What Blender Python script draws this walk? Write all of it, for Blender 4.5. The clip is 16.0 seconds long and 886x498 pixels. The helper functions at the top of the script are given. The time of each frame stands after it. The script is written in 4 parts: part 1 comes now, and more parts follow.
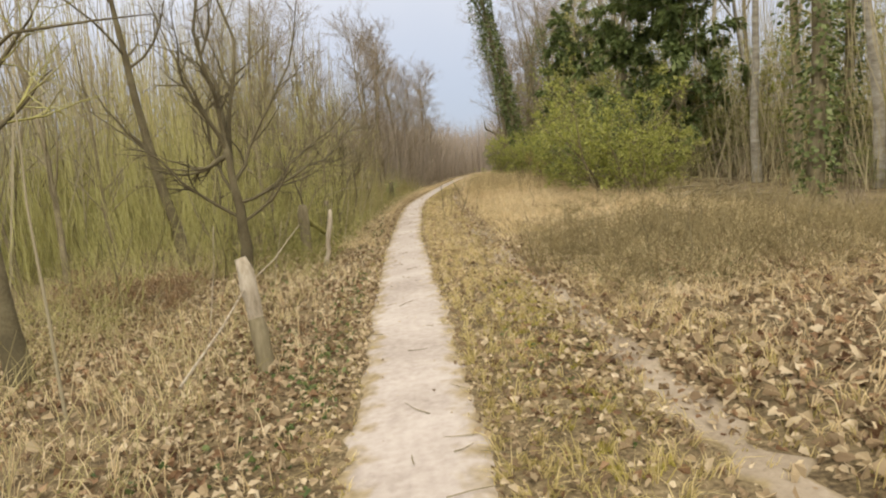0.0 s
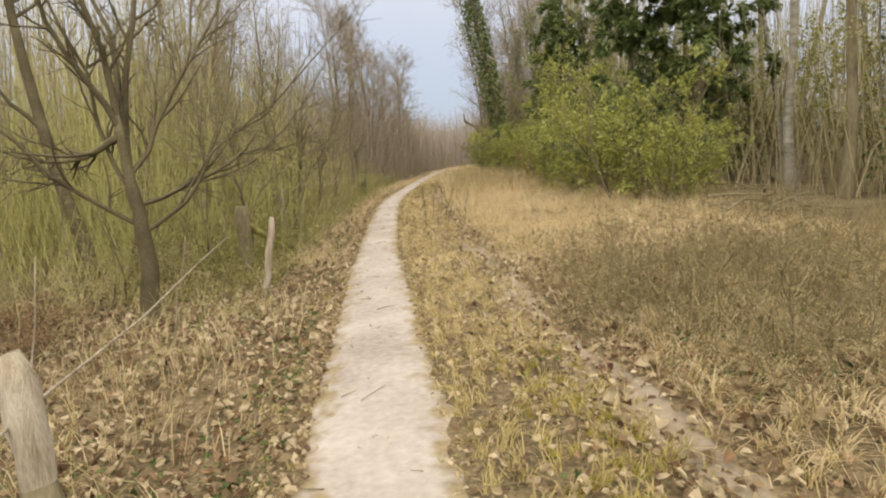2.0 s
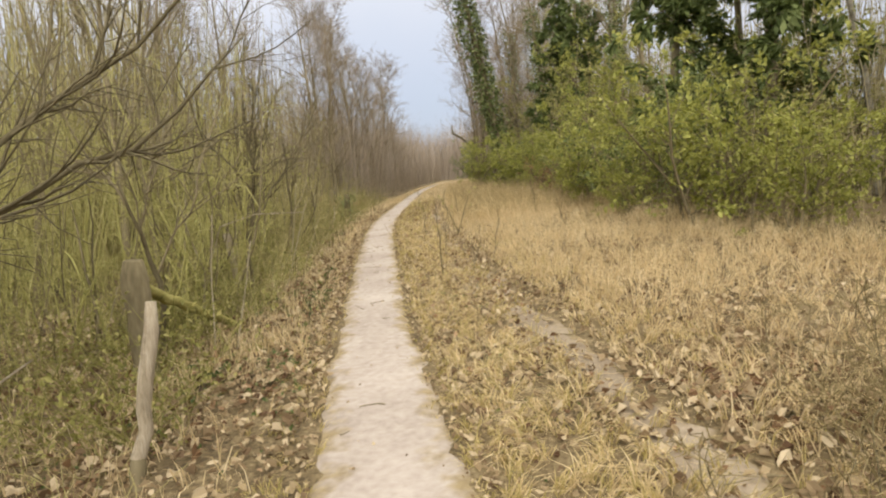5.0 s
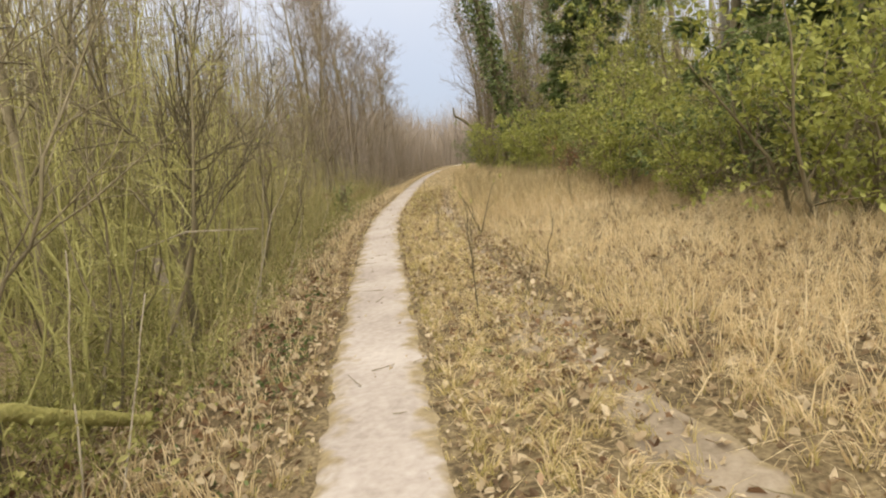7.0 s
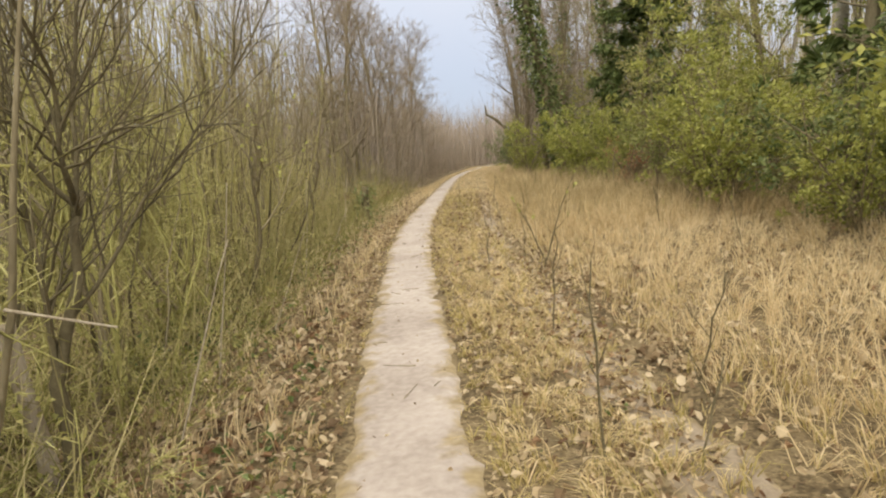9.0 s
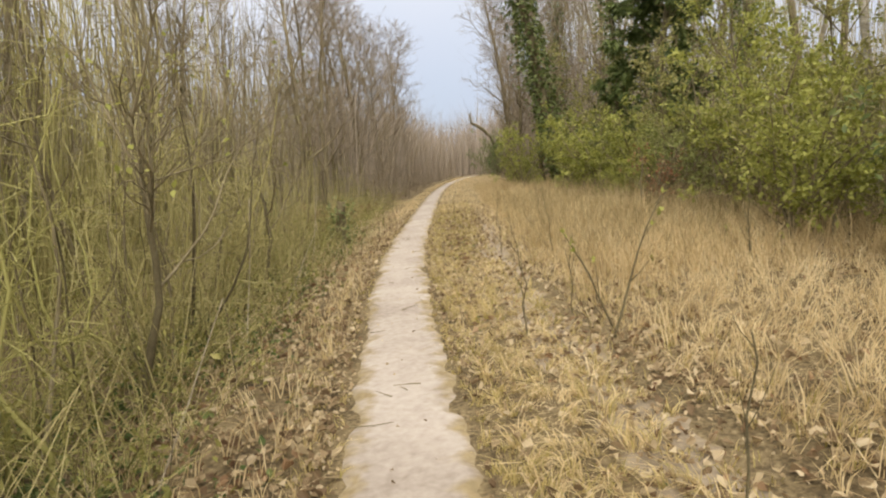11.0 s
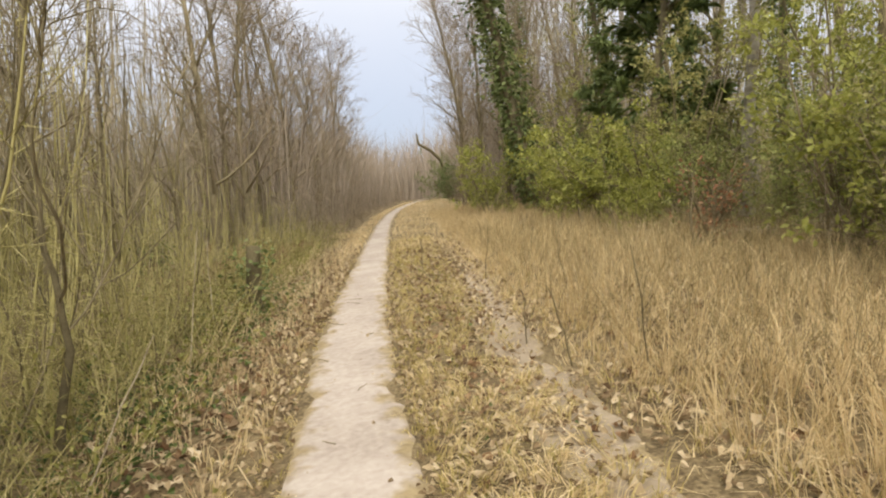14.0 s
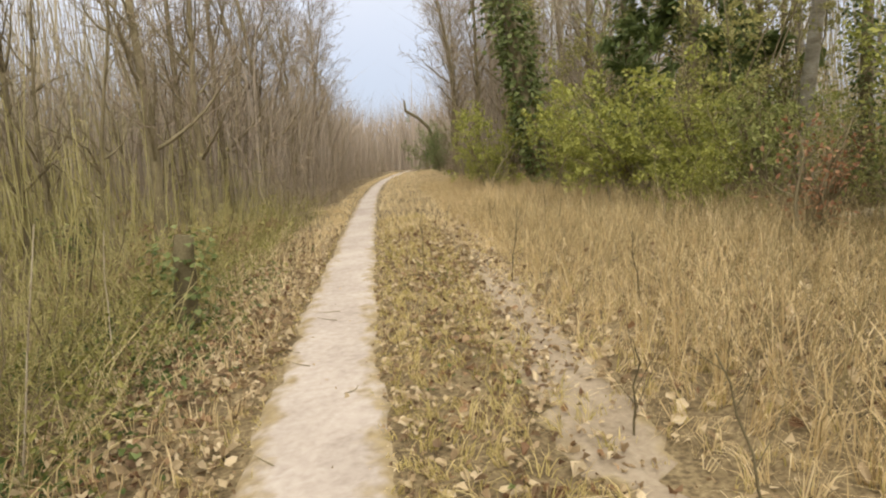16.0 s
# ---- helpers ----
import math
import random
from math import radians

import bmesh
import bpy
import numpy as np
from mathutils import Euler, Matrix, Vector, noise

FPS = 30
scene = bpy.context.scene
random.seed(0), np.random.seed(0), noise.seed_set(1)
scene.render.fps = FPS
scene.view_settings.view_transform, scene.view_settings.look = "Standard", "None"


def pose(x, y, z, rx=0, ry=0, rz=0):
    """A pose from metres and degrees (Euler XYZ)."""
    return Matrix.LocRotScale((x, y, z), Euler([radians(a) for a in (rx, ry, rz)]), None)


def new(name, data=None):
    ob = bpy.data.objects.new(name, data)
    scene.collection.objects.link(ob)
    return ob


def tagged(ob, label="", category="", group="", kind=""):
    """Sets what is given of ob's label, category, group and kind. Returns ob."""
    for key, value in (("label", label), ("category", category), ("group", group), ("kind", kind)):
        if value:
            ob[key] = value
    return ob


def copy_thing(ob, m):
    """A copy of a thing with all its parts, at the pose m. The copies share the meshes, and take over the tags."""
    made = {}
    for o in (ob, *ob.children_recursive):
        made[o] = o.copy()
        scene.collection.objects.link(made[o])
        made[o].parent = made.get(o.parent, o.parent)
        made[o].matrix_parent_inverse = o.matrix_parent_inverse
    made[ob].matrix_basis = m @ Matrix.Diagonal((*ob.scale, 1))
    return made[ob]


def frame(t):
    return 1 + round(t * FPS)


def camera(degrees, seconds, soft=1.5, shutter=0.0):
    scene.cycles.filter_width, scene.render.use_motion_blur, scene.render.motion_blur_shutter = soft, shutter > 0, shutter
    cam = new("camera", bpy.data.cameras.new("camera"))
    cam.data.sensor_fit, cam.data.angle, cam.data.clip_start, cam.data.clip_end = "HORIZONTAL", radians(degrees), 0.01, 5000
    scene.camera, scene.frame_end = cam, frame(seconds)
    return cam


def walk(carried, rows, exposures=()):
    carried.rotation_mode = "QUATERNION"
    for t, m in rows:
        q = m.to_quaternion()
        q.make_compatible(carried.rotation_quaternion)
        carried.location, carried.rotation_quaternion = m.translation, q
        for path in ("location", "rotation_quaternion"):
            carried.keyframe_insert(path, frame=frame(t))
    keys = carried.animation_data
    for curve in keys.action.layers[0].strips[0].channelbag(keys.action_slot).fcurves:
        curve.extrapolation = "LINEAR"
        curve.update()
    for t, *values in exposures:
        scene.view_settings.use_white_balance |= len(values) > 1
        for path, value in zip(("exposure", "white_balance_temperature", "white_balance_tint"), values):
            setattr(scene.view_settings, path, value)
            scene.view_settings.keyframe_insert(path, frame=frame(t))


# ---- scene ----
cam = camera(69.8, 16.0, soft=2.1)
PATH = [  # t, x, y, z, rx, ry, rz
    (0.0, 0.000, 0.000, 1.503, 82.23, 4.41, -2.51), (0.5, -0.064, 0.698, 1.480, 83.58, 4.33, -3.10),
    (1.0, -0.027, 1.380, 1.491, 81.54, 4.30, -1.07), (1.5, -0.024, 2.130, 1.484, 79.64, 4.36, -6.55),
    (2.0, -0.020, 2.833, 1.518, 81.46, 2.70, -4.70), (2.5, -0.108, 3.487, 1.508, 79.52, 3.71, -6.86),
    (3.0, -0.114, 4.155, 1.496, 79.50, 2.77, -7.03), (3.5, -0.203, 4.850, 1.527, 81.53, 3.42, -8.14),
    (4.0, -0.211, 5.500, 1.505, 82.57, 3.01, -6.05), (6.5, -0.221, 8.889, 1.487, 82.68, 4.59, -6.94),
    (7.0, -0.190, 9.569, 1.493, 81.34, 5.29, -6.34), (7.5, -0.134, 10.266, 1.521, 80.73, 3.00, -3.46),
    (8.0, -0.167, 10.889, 1.501, 78.88, 3.04, -5.89), (8.5, -0.171, 11.625, 1.523, 81.82, 4.05, -1.79),
    (9.0, -0.246, 12.297, 1.493, 81.47, 3.42, -4.02), (11.5, -0.318, 15.829, 1.498, 82.96, 3.55, -6.37),
    (12.0, -0.240, 16.539, 1.520, 84.29, 4.68, -7.48), (12.5, -0.232, 17.181, 1.514, 85.19, 4.72, -9.02),
    (13.0, -0.219, 17.947, 1.506, 84.46, 3.40, -7.87), (13.5, -0.248, 18.656, 1.479, 82.51, 3.48, -12.06),
    (14.0, -0.190, 19.356, 1.505, 84.07, 3.46, -11.03), (14.5, -0.173, 20.021, 1.488, 82.80, 5.49, -13.94),
    (15.0, -0.097, 20.635, 1.486, 83.92, 5.67, -11.73), (15.5, -0.075, 21.289, 1.483, 82.07, 3.36, -12.75),
    (16.0, 0.027, 21.909, 1.459, 81.40, 2.82, -12.35)]
walk(cam, [(t, pose(*p)) for t, *p in PATH], exposures=[(0.0, 0.14), (4.0, 0.22), (12.0, 0.28), (16.0, 0.35)])

# ---------------------------------------------------------------- light
SUN_EL, SUN_AZ = radians(34), radians(186)
world = bpy.data.worlds.new("sky")
world.use_nodes = True
scene.world = world
wn, wl = world.node_tree.nodes, world.node_tree.links
sky = wn.new("ShaderNodeTexSky")
sky.sky_type, sky.sun_disc, sky.sun_elevation, sky.sun_rotation = "NISHITA", False, SUN_EL, SUN_AZ
sky_dir = wn.new("ShaderNodeTexCoord")
sky_axes = wn.new("ShaderNodeSeparateXYZ")
wl.new(sky_dir.outputs["Generated"], sky_axes.inputs["Vector"])
overcast = wn.new("ShaderNodeMix")  # overcast: brighter overhead than at the horizon
overcast.data_type = "RGBA"
overcast.inputs["A"].default_value = (4.3, 4.85, 6.3, 1)
overcast.inputs["B"].default_value = (27.0, 24.6, 20.4, 1)
rise = wn.new("ShaderNodeMath")
rise.operation, rise.inputs[1].default_value = "POWER", 1.4
wl.new(sky_axes.outputs["Z"], rise.inputs[0])
wl.new(rise.outputs["Value"], overcast.inputs["Factor"])
cloud_noise = wn.new("ShaderNodeTexNoise")
cloud_noise.inputs["Scale"].default_value, cloud_noise.inputs["Detail"].default_value = 2.2, 6
cloud_ramp = wn.new("ShaderNodeMapRange")
cloud_ramp.inputs["From Min"].default_value, cloud_ramp.inputs["From Max"].default_value = 0.35, 0.7
cloud_ramp.inputs["To Min"].default_value, cloud_ramp.inputs["To Max"].default_value = 0.80, 0.98
cloud_mix = wn.new("ShaderNodeMix")
cloud_mix.data_type = "RGBA"
wl.new(sky_dir.outputs["Generated"], cloud_noise.inputs["Vector"])
wl.new(cloud_noise.outputs["Fac"], cloud_ramp.inputs["Value"])
wl.new(cloud_ramp.outputs["Result"], cloud_mix.inputs["Factor"])
wl.new(sky.outputs["Color"], cloud_mix.inputs["A"])
wl.new(overcast.outputs["Result"], cloud_mix.inputs["B"])
wl.new(cloud_mix.outputs["Result"], wn["Background"].inputs["Color"])
wn["Background"].inputs["Strength"].default_value = 0.1
sun = new("sun", bpy.data.lights.new("sun", "SUN"))
sun.data.energy, sun.data.angle, sun.data.color = 1.8, radians(25), (1.0, 0.93, 0.82)
sun.matrix_world = pose(0, 0, 30, 90 - 34, 0, 180 - 186)

# ---------------------------------------------------------------- materials
def material(name, colors, scale=6.0, rough=0.85, bump=0.3, island=0.0, fine=60.0, through_light=0.0, obj=False, detail_mix=0.35, stretch=(1, 1, 1), verge=None):
    """Noise-driven colours at two scales; island: share of the per-piece variation."""
    m = bpy.data.materials.new(name)
    m.use_nodes = True
    n, l = m.node_tree.nodes, m.node_tree.links
    p = n["Principled BSDF"]
    p.inputs["Roughness"].default_value = rough
    p.inputs["Specular IOR Level"].default_value = 0.25
    tc = n.new("ShaderNodeTexCoord")
    mp = n.new("ShaderNodeMapping")
    mp.inputs["Scale"].default_value = stretch
    l.new(tc.outputs["Object"], mp.inputs["Vector"])
    big, small = n.new("ShaderNodeTexNoise"), n.new("ShaderNodeTexNoise")
    for tex, s in ((big, scale), (small, fine)):
        tex.inputs["Scale"].default_value, tex.inputs["Detail"].default_value = s, 5
        l.new(mp.outputs["Vector"], tex.inputs["Vector"])
    mix = n.new("ShaderNodeMix")
    mix.inputs["Factor"].default_value = detail_mix
    l.new(big.outputs["Fac"], mix.inputs["A"])
    l.new(small.outputs["Fac"], mix.inputs["B"])
    value = mix.outputs["Result"]
    stretchv = n.new("ShaderNodeMapRange")
    stretchv.inputs["From Min"].default_value, stretchv.inputs["From Max"].default_value = 0.3, 0.7
    l.new(value, stretchv.inputs["Value"])
    value = stretchv.outputs["Result"]
    if island > 0:
        if obj:
            src = n.new("ShaderNodeObjectInfo").outputs["Random"]
        else:
            src = n.new("ShaderNodeNewGeometry").outputs["Random Per Island"]
        mix2 = n.new("ShaderNodeMix")
        mix2.inputs["Factor"].default_value = island
        l.new(value, mix2.inputs["A"])
        l.new(src, mix2.inputs["B"])
        value = mix2.outputs["Result"]
    ramp = n.new("ShaderNodeValToRGB")
    els = ramp.color_ramp.elements
    while len(els) < len(colors):
        els.new(0.5)
    for i, c in enumerate(colors):
        els[i].position = i / (len(colors) - 1)
        els[i].color = (*c, 1)
    l.new(value, ramp.inputs["Fac"])
    l.new(ramp.outputs["Color"], p.inputs["Base Color"])
    if verge:  # earth thins out into soil towards the strip's edge
        ramp2 = n.new("ShaderNodeValToRGB")
        for i, c in enumerate(verge):
            ramp2.color_ramp.elements[i].color = (*c, 1)
        l.new(small.outputs["Fac"], ramp2.inputs["Fac"])
        edge = n.new("ShaderNodeAttribute")
        edge.attribute_name = "edge"
        patchy = n.new("ShaderNodeTexNoise")
        patchy.inputs["Scale"].default_value, patchy.inputs["Detail"].default_value = 5.5, 7
        l.new(tc.outputs["Object"], patchy.inputs["Vector"])
        spread = n.new("ShaderNodeMath")
        spread.operation, spread.inputs[1].default_value, spread.inputs[2].default_value = "MULTIPLY_ADD", 1.5, -0.75
        l.new(patchy.outputs["Fac"], spread.inputs[0])
        total = n.new("ShaderNodeMath")
        l.new(edge.outputs["Fac"], total.inputs[0])
        l.new(spread.outputs["Value"], total.inputs[1])
        soft = n.new("ShaderNodeMapRange")
        soft.interpolation_type = "SMOOTHSTEP"
        soft.inputs["From Min"].default_value, soft.inputs["From Max"].default_value = 0.48, 0.92
        l.new(total.outputs["Value"], soft.inputs["Value"])
        blend = n.new("ShaderNodeMix")
        blend.data_type = "RGBA"
        l.new(soft.outputs["Result"], blend.inputs["Factor"])
        l.new(ramp.outputs["Color"], blend.inputs["A"])
        l.new(ramp2.outputs["Color"], blend.inputs["B"])
        l.new(blend.outputs["Result"], p.inputs["Base Color"])
    if bump:
        b = n.new("ShaderNodeBump")
        b.inputs["Strength"].default_value, b.inputs["Distance"].default_value = bump, 0.02
        l.new(small.outputs["Fac"], b.inputs["Height"])
        l.new(b.outputs["Normal"], p.inputs["Normal"])
    if through_light:
        tr = n.new("ShaderNodeBsdfTranslucent")
        ms = n.new("ShaderNodeMixShader")
        ms.inputs["Fac"].default_value = through_light
        l.new(ramp.outputs["Color"], tr.inputs["Color"])
        l.new(p.outputs["BSDF"], ms.inputs[1])
        l.new(tr.outputs["BSDF"], ms.inputs[2])
        l.new(ms.outputs["Shader"], n["Material Output"].inputs["Surface"])
    return m


M_GROUND = material("leaf_mould_soil", [(0.035, 0.025, 0.014), (0.105, 0.078, 0.042), (0.21, 0.162, 0.09), (0.32, 0.26, 0.155)], 1.6, 0.95, 1.0, fine=34, detail_mix=0.62)
M_PATH = material("trodden_earth", [(0.262, 0.222, 0.192), (0.382, 0.336, 0.302), (0.475, 0.43, 0.397)], 1.1, 0.95, 0.45, fine=18, detail_mix=0.42, verge=[(0.13, 0.10, 0.055), (0.40, 0.32, 0.19)])
M_RUT = material("bare_track_earth", [(0.16, 0.125, 0.085), (0.275, 0.225, 0.165), (0.37, 0.315, 0.245)], 2.0, 0.95, 0.6, fine=26, verge=[(0.11, 0.085, 0.045), (0.36, 0.285, 0.16)])
M_LITTER = material("dead_leaf", [(0.10, 0.06, 0.034), (0.27, 0.195, 0.112), (0.47, 0.375, 0.235), (0.66, 0.56, 0.395)], 3, 0.75, 0.0, island=0.85, through_light=0.25)
M_DARKLEAF = material("damp_dead_leaf", [(0.06, 0.032, 0.018), (0.14, 0.078, 0.04), (0.26, 0.16, 0.085), (0.44, 0.31, 0.19)], 3, 0.65, 0.0, island=0.75, through_light=0.15)
M_SCRUB = material("dead_scrub_twig", [(0.115, 0.09, 0.04), (0.245, 0.195, 0.093), (0.40, 0.33, 0.18)], 1.0, 0.9, 0.0, island=0.7)
M_BRAMBLE = material("bramble_leaf", [(0.12, 0.12, 0.03), (0.25, 0.24, 0.07), (0.42, 0.38, 0.15)], 1.5, 0.6, 0.0, island=0.8, through_light=0.3)
M_STRAW = material("dry_grass", [(0.36, 0.26, 0.135), (0.60, 0.475, 0.27), (0.77, 0.64, 0.40), (0.90, 0.79, 0.56)], 0.7, 0.7, 0.0, island=0.5, through_light=0.48)
M_GREEN = material("short_grass", [(0.22, 0.20, 0.055), (0.41, 0.345, 0.125), (0.60, 0.49, 0.235), (0.74, 0.62, 0.37)], 1.2, 0.7, 0.0, island=0.6, through_light=0.4)
M_HERB = material("ground_herb_leaf", [(0.05, 0.08, 0.025), (0.10, 0.14, 0.042), (0.20, 0.235, 0.085)], 3, 0.5, 0.0, island=0.7, through_light=0.2)
M_OLIVE = material("lichened_bark", [(0.125, 0.114, 0.038), (0.36, 0.34, 0.115), (0.58, 0.545, 0.25)], 2.0, 0.9, 0.3, island=0.75, fine=40)
M_DUSK = material("dark_wet_bark", [(0.05, 0.042, 0.025), (0.12, 0.10, 0.055), (0.22, 0.19, 0.11)], 3.0, 0.9, 0.5, island=0.3, fine=40)
M_BUD = material("opening_bud", [(0.24, 0.24, 0.06), (0.44, 0.42, 0.14), (0.62, 0.58, 0.30)], 2.0, 0.6, 0.0, island=0.8, through_light=0.4)
M_BROWN = material("brown_twig_bark", [(0.13, 0.10, 0.066), (0.29, 0.235, 0.165), (0.47, 0.39, 0.29)], 2.0, 0.9, 0.3, island=0.6, fine=40)
M_TRUNK = material("grey_bark", [(0.11, 0.09, 0.05), (0.22, 0.185, 0.11), (0.34, 0.29, 0.19)], 4.0, 0.95, 0.7, fine=30, stretch=(1, 1, 0.3))
M_BIRCH = material("pale_birch_bark", [(0.15, 0.13, 0.09), (0.33, 0.30, 0.235), (0.52, 0.49, 0.42)], 3.0, 0.8, 0.4, fine=18, stretch=(1, 1, 2.5))
M_POST = material("weathered_post_wood", [(0.20, 0.16, 0.10), (0.40, 0.34, 0.25), (0.58, 0.52, 0.42)], 5.0, 0.9, 0.7, fine=50, stretch=(3, 3, 0.3))
M_MOSS = material("mossy_log", [(0.14, 0.12, 0.04), (0.30, 0.28, 0.09), (0.42, 0.38, 0.15)], 5.0, 0.95, 0.8, fine=40)
M_IVY = material("ivy_leaf", [(0.05, 0.07, 0.021), (0.115, 0.15, 0.047), (0.205, 0.245, 0.088), (0.34, 0.37, 0.17)], 1.2, 0.45, 0.0, island=0.75, through_light=0.35)
M_DARK = material("evergreen_needle", [(0.065, 0.09, 0.032), (0.15, 0.195, 0.065), (0.27, 0.315, 0.12)], 1.2, 0.5, 0.0, island=0.7, through_light=0.38)
M_YELLOW = material("spring_leaf", [(0.17, 0.18, 0.042), (0.325, 0.34, 0.08), (0.51, 0.515, 0.165)], 1.5, 0.5, 0.0, island=0.75, through_light=0.43)
M_SAGE = material("privet_leaf", [(0.16, 0.16, 0.05), (0.36, 0.345, 0.12), (0.55, 0.51, 0.24)], 1.2, 0.5, 0.0, island=0.7, through_light=0.45)
M_RUST = material("withered_beech_leaf", [(0.20, 0.09, 0.045), (0.38, 0.20, 0.11), (0.52, 0.33, 0.20)], 2.0, 0.6, 0.0, island=0.7, through_light=0.35)
M_MID = material("hawthorn_leaf", [(0.12, 0.145, 0.042), (0.28, 0.305, 0.10), (0.46, 0.47, 0.19)], 1.2, 0.5, 0.0, island=0.7, through_light=0.42)
M_CANE = material("undergrowth_cane", [(0.15, 0.125, 0.05), (0.33, 0.285, 0.125), (0.52, 0.45, 0.24)], 0.6, 0.85, 0.0, island=0.7)
# twig colour paled and greyed: the distance haze is painted into it
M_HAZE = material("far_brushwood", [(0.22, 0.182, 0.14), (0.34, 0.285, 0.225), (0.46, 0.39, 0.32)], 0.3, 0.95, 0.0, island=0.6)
M_BRUSH = material("wood_brush_twig", [(0.20, 0.165, 0.085), (0.39, 0.335, 0.19), (0.58, 0.51, 0.33)], 0.35, 0.9, 0.0, island=0.7)
M_DRAB = material("drab_brown_bark", [(0.13, 0.112, 0.045), (0.35, 0.31, 0.125), (0.56, 0.51, 0.26)], 1.5, 0.9, 0.2, island=0.75, fine=40)
M_OLDGRASS = material("old_brown_grass", [(0.27, 0.195, 0.095), (0.47, 0.36, 0.185), (0.63, 0.50, 0.29), (0.78, 0.66, 0.43)], 0.5, 0.75, 0.0, island=0.55, through_light=0.4)
M_MOSSGRASS = material("yellow_moss", [(0.20, 0.175, 0.03), (0.40, 0.35, 0.07), (0.54, 0.46, 0.14)], 2.0, 0.8, 0.0, island=0.5, through_light=0.3)
M_BRACKEN = material("withered_bracken", [(0.15, 0.095, 0.05), (0.31, 0.21, 0.115), (0.46, 0.34, 0.20)], 2.0, 0.7, 0.0, island=0.7, through_light=0.3)
M_GREYTWIG = material("grey_brown_twig", [(0.155, 0.132, 0.082), (0.30, 0.26, 0.165), (0.45, 0.395, 0.27)], 0.6, 0.9, 0.0, island=0.7)

# ---------------------------------------------------------------- mesh tools
rng = np.random.default_rng(7)
PX = np.array([(-60, 0.9), (-2, -0.01), (2, -0.09), (6, -0.17), (10, -0.26), (12, -0.31), (14, -0.31), (16, -0.29), (18, -0.26), (20, -0.22),
               (22, -0.17), (24, -0.08), (26, 0.07), (28, 0.27), (30, 0.49), (34, 0.95), (38, 1.42), (44, 2.15), (52, 3.3), (60, 4.7), (72, 7.4), (100, 15.0), (160, 36.0)])


def px(y):
    return np.interp(y, PX[:, 0], PX[:, 1])


def gz(x, y):
    dx = x - px(y)
    near = np.clip((np.abs(dx) - 0.3) / 0.5, 0, 1)
    bumps = 0.035 * np.sin(1.7 * x + 0.6 * y) * np.sin(0.9 * y - 0.5 * x) + 0.02 * np.sin(4.1 * x + 1.3) * np.sin(3.3 * y)
    return 0.06 * np.clip(dx, -4, 5) + near * bumps


def unit(v):
    return v / np.maximum(np.linalg.norm(v, axis=-1, keepdims=True), 1e-9)


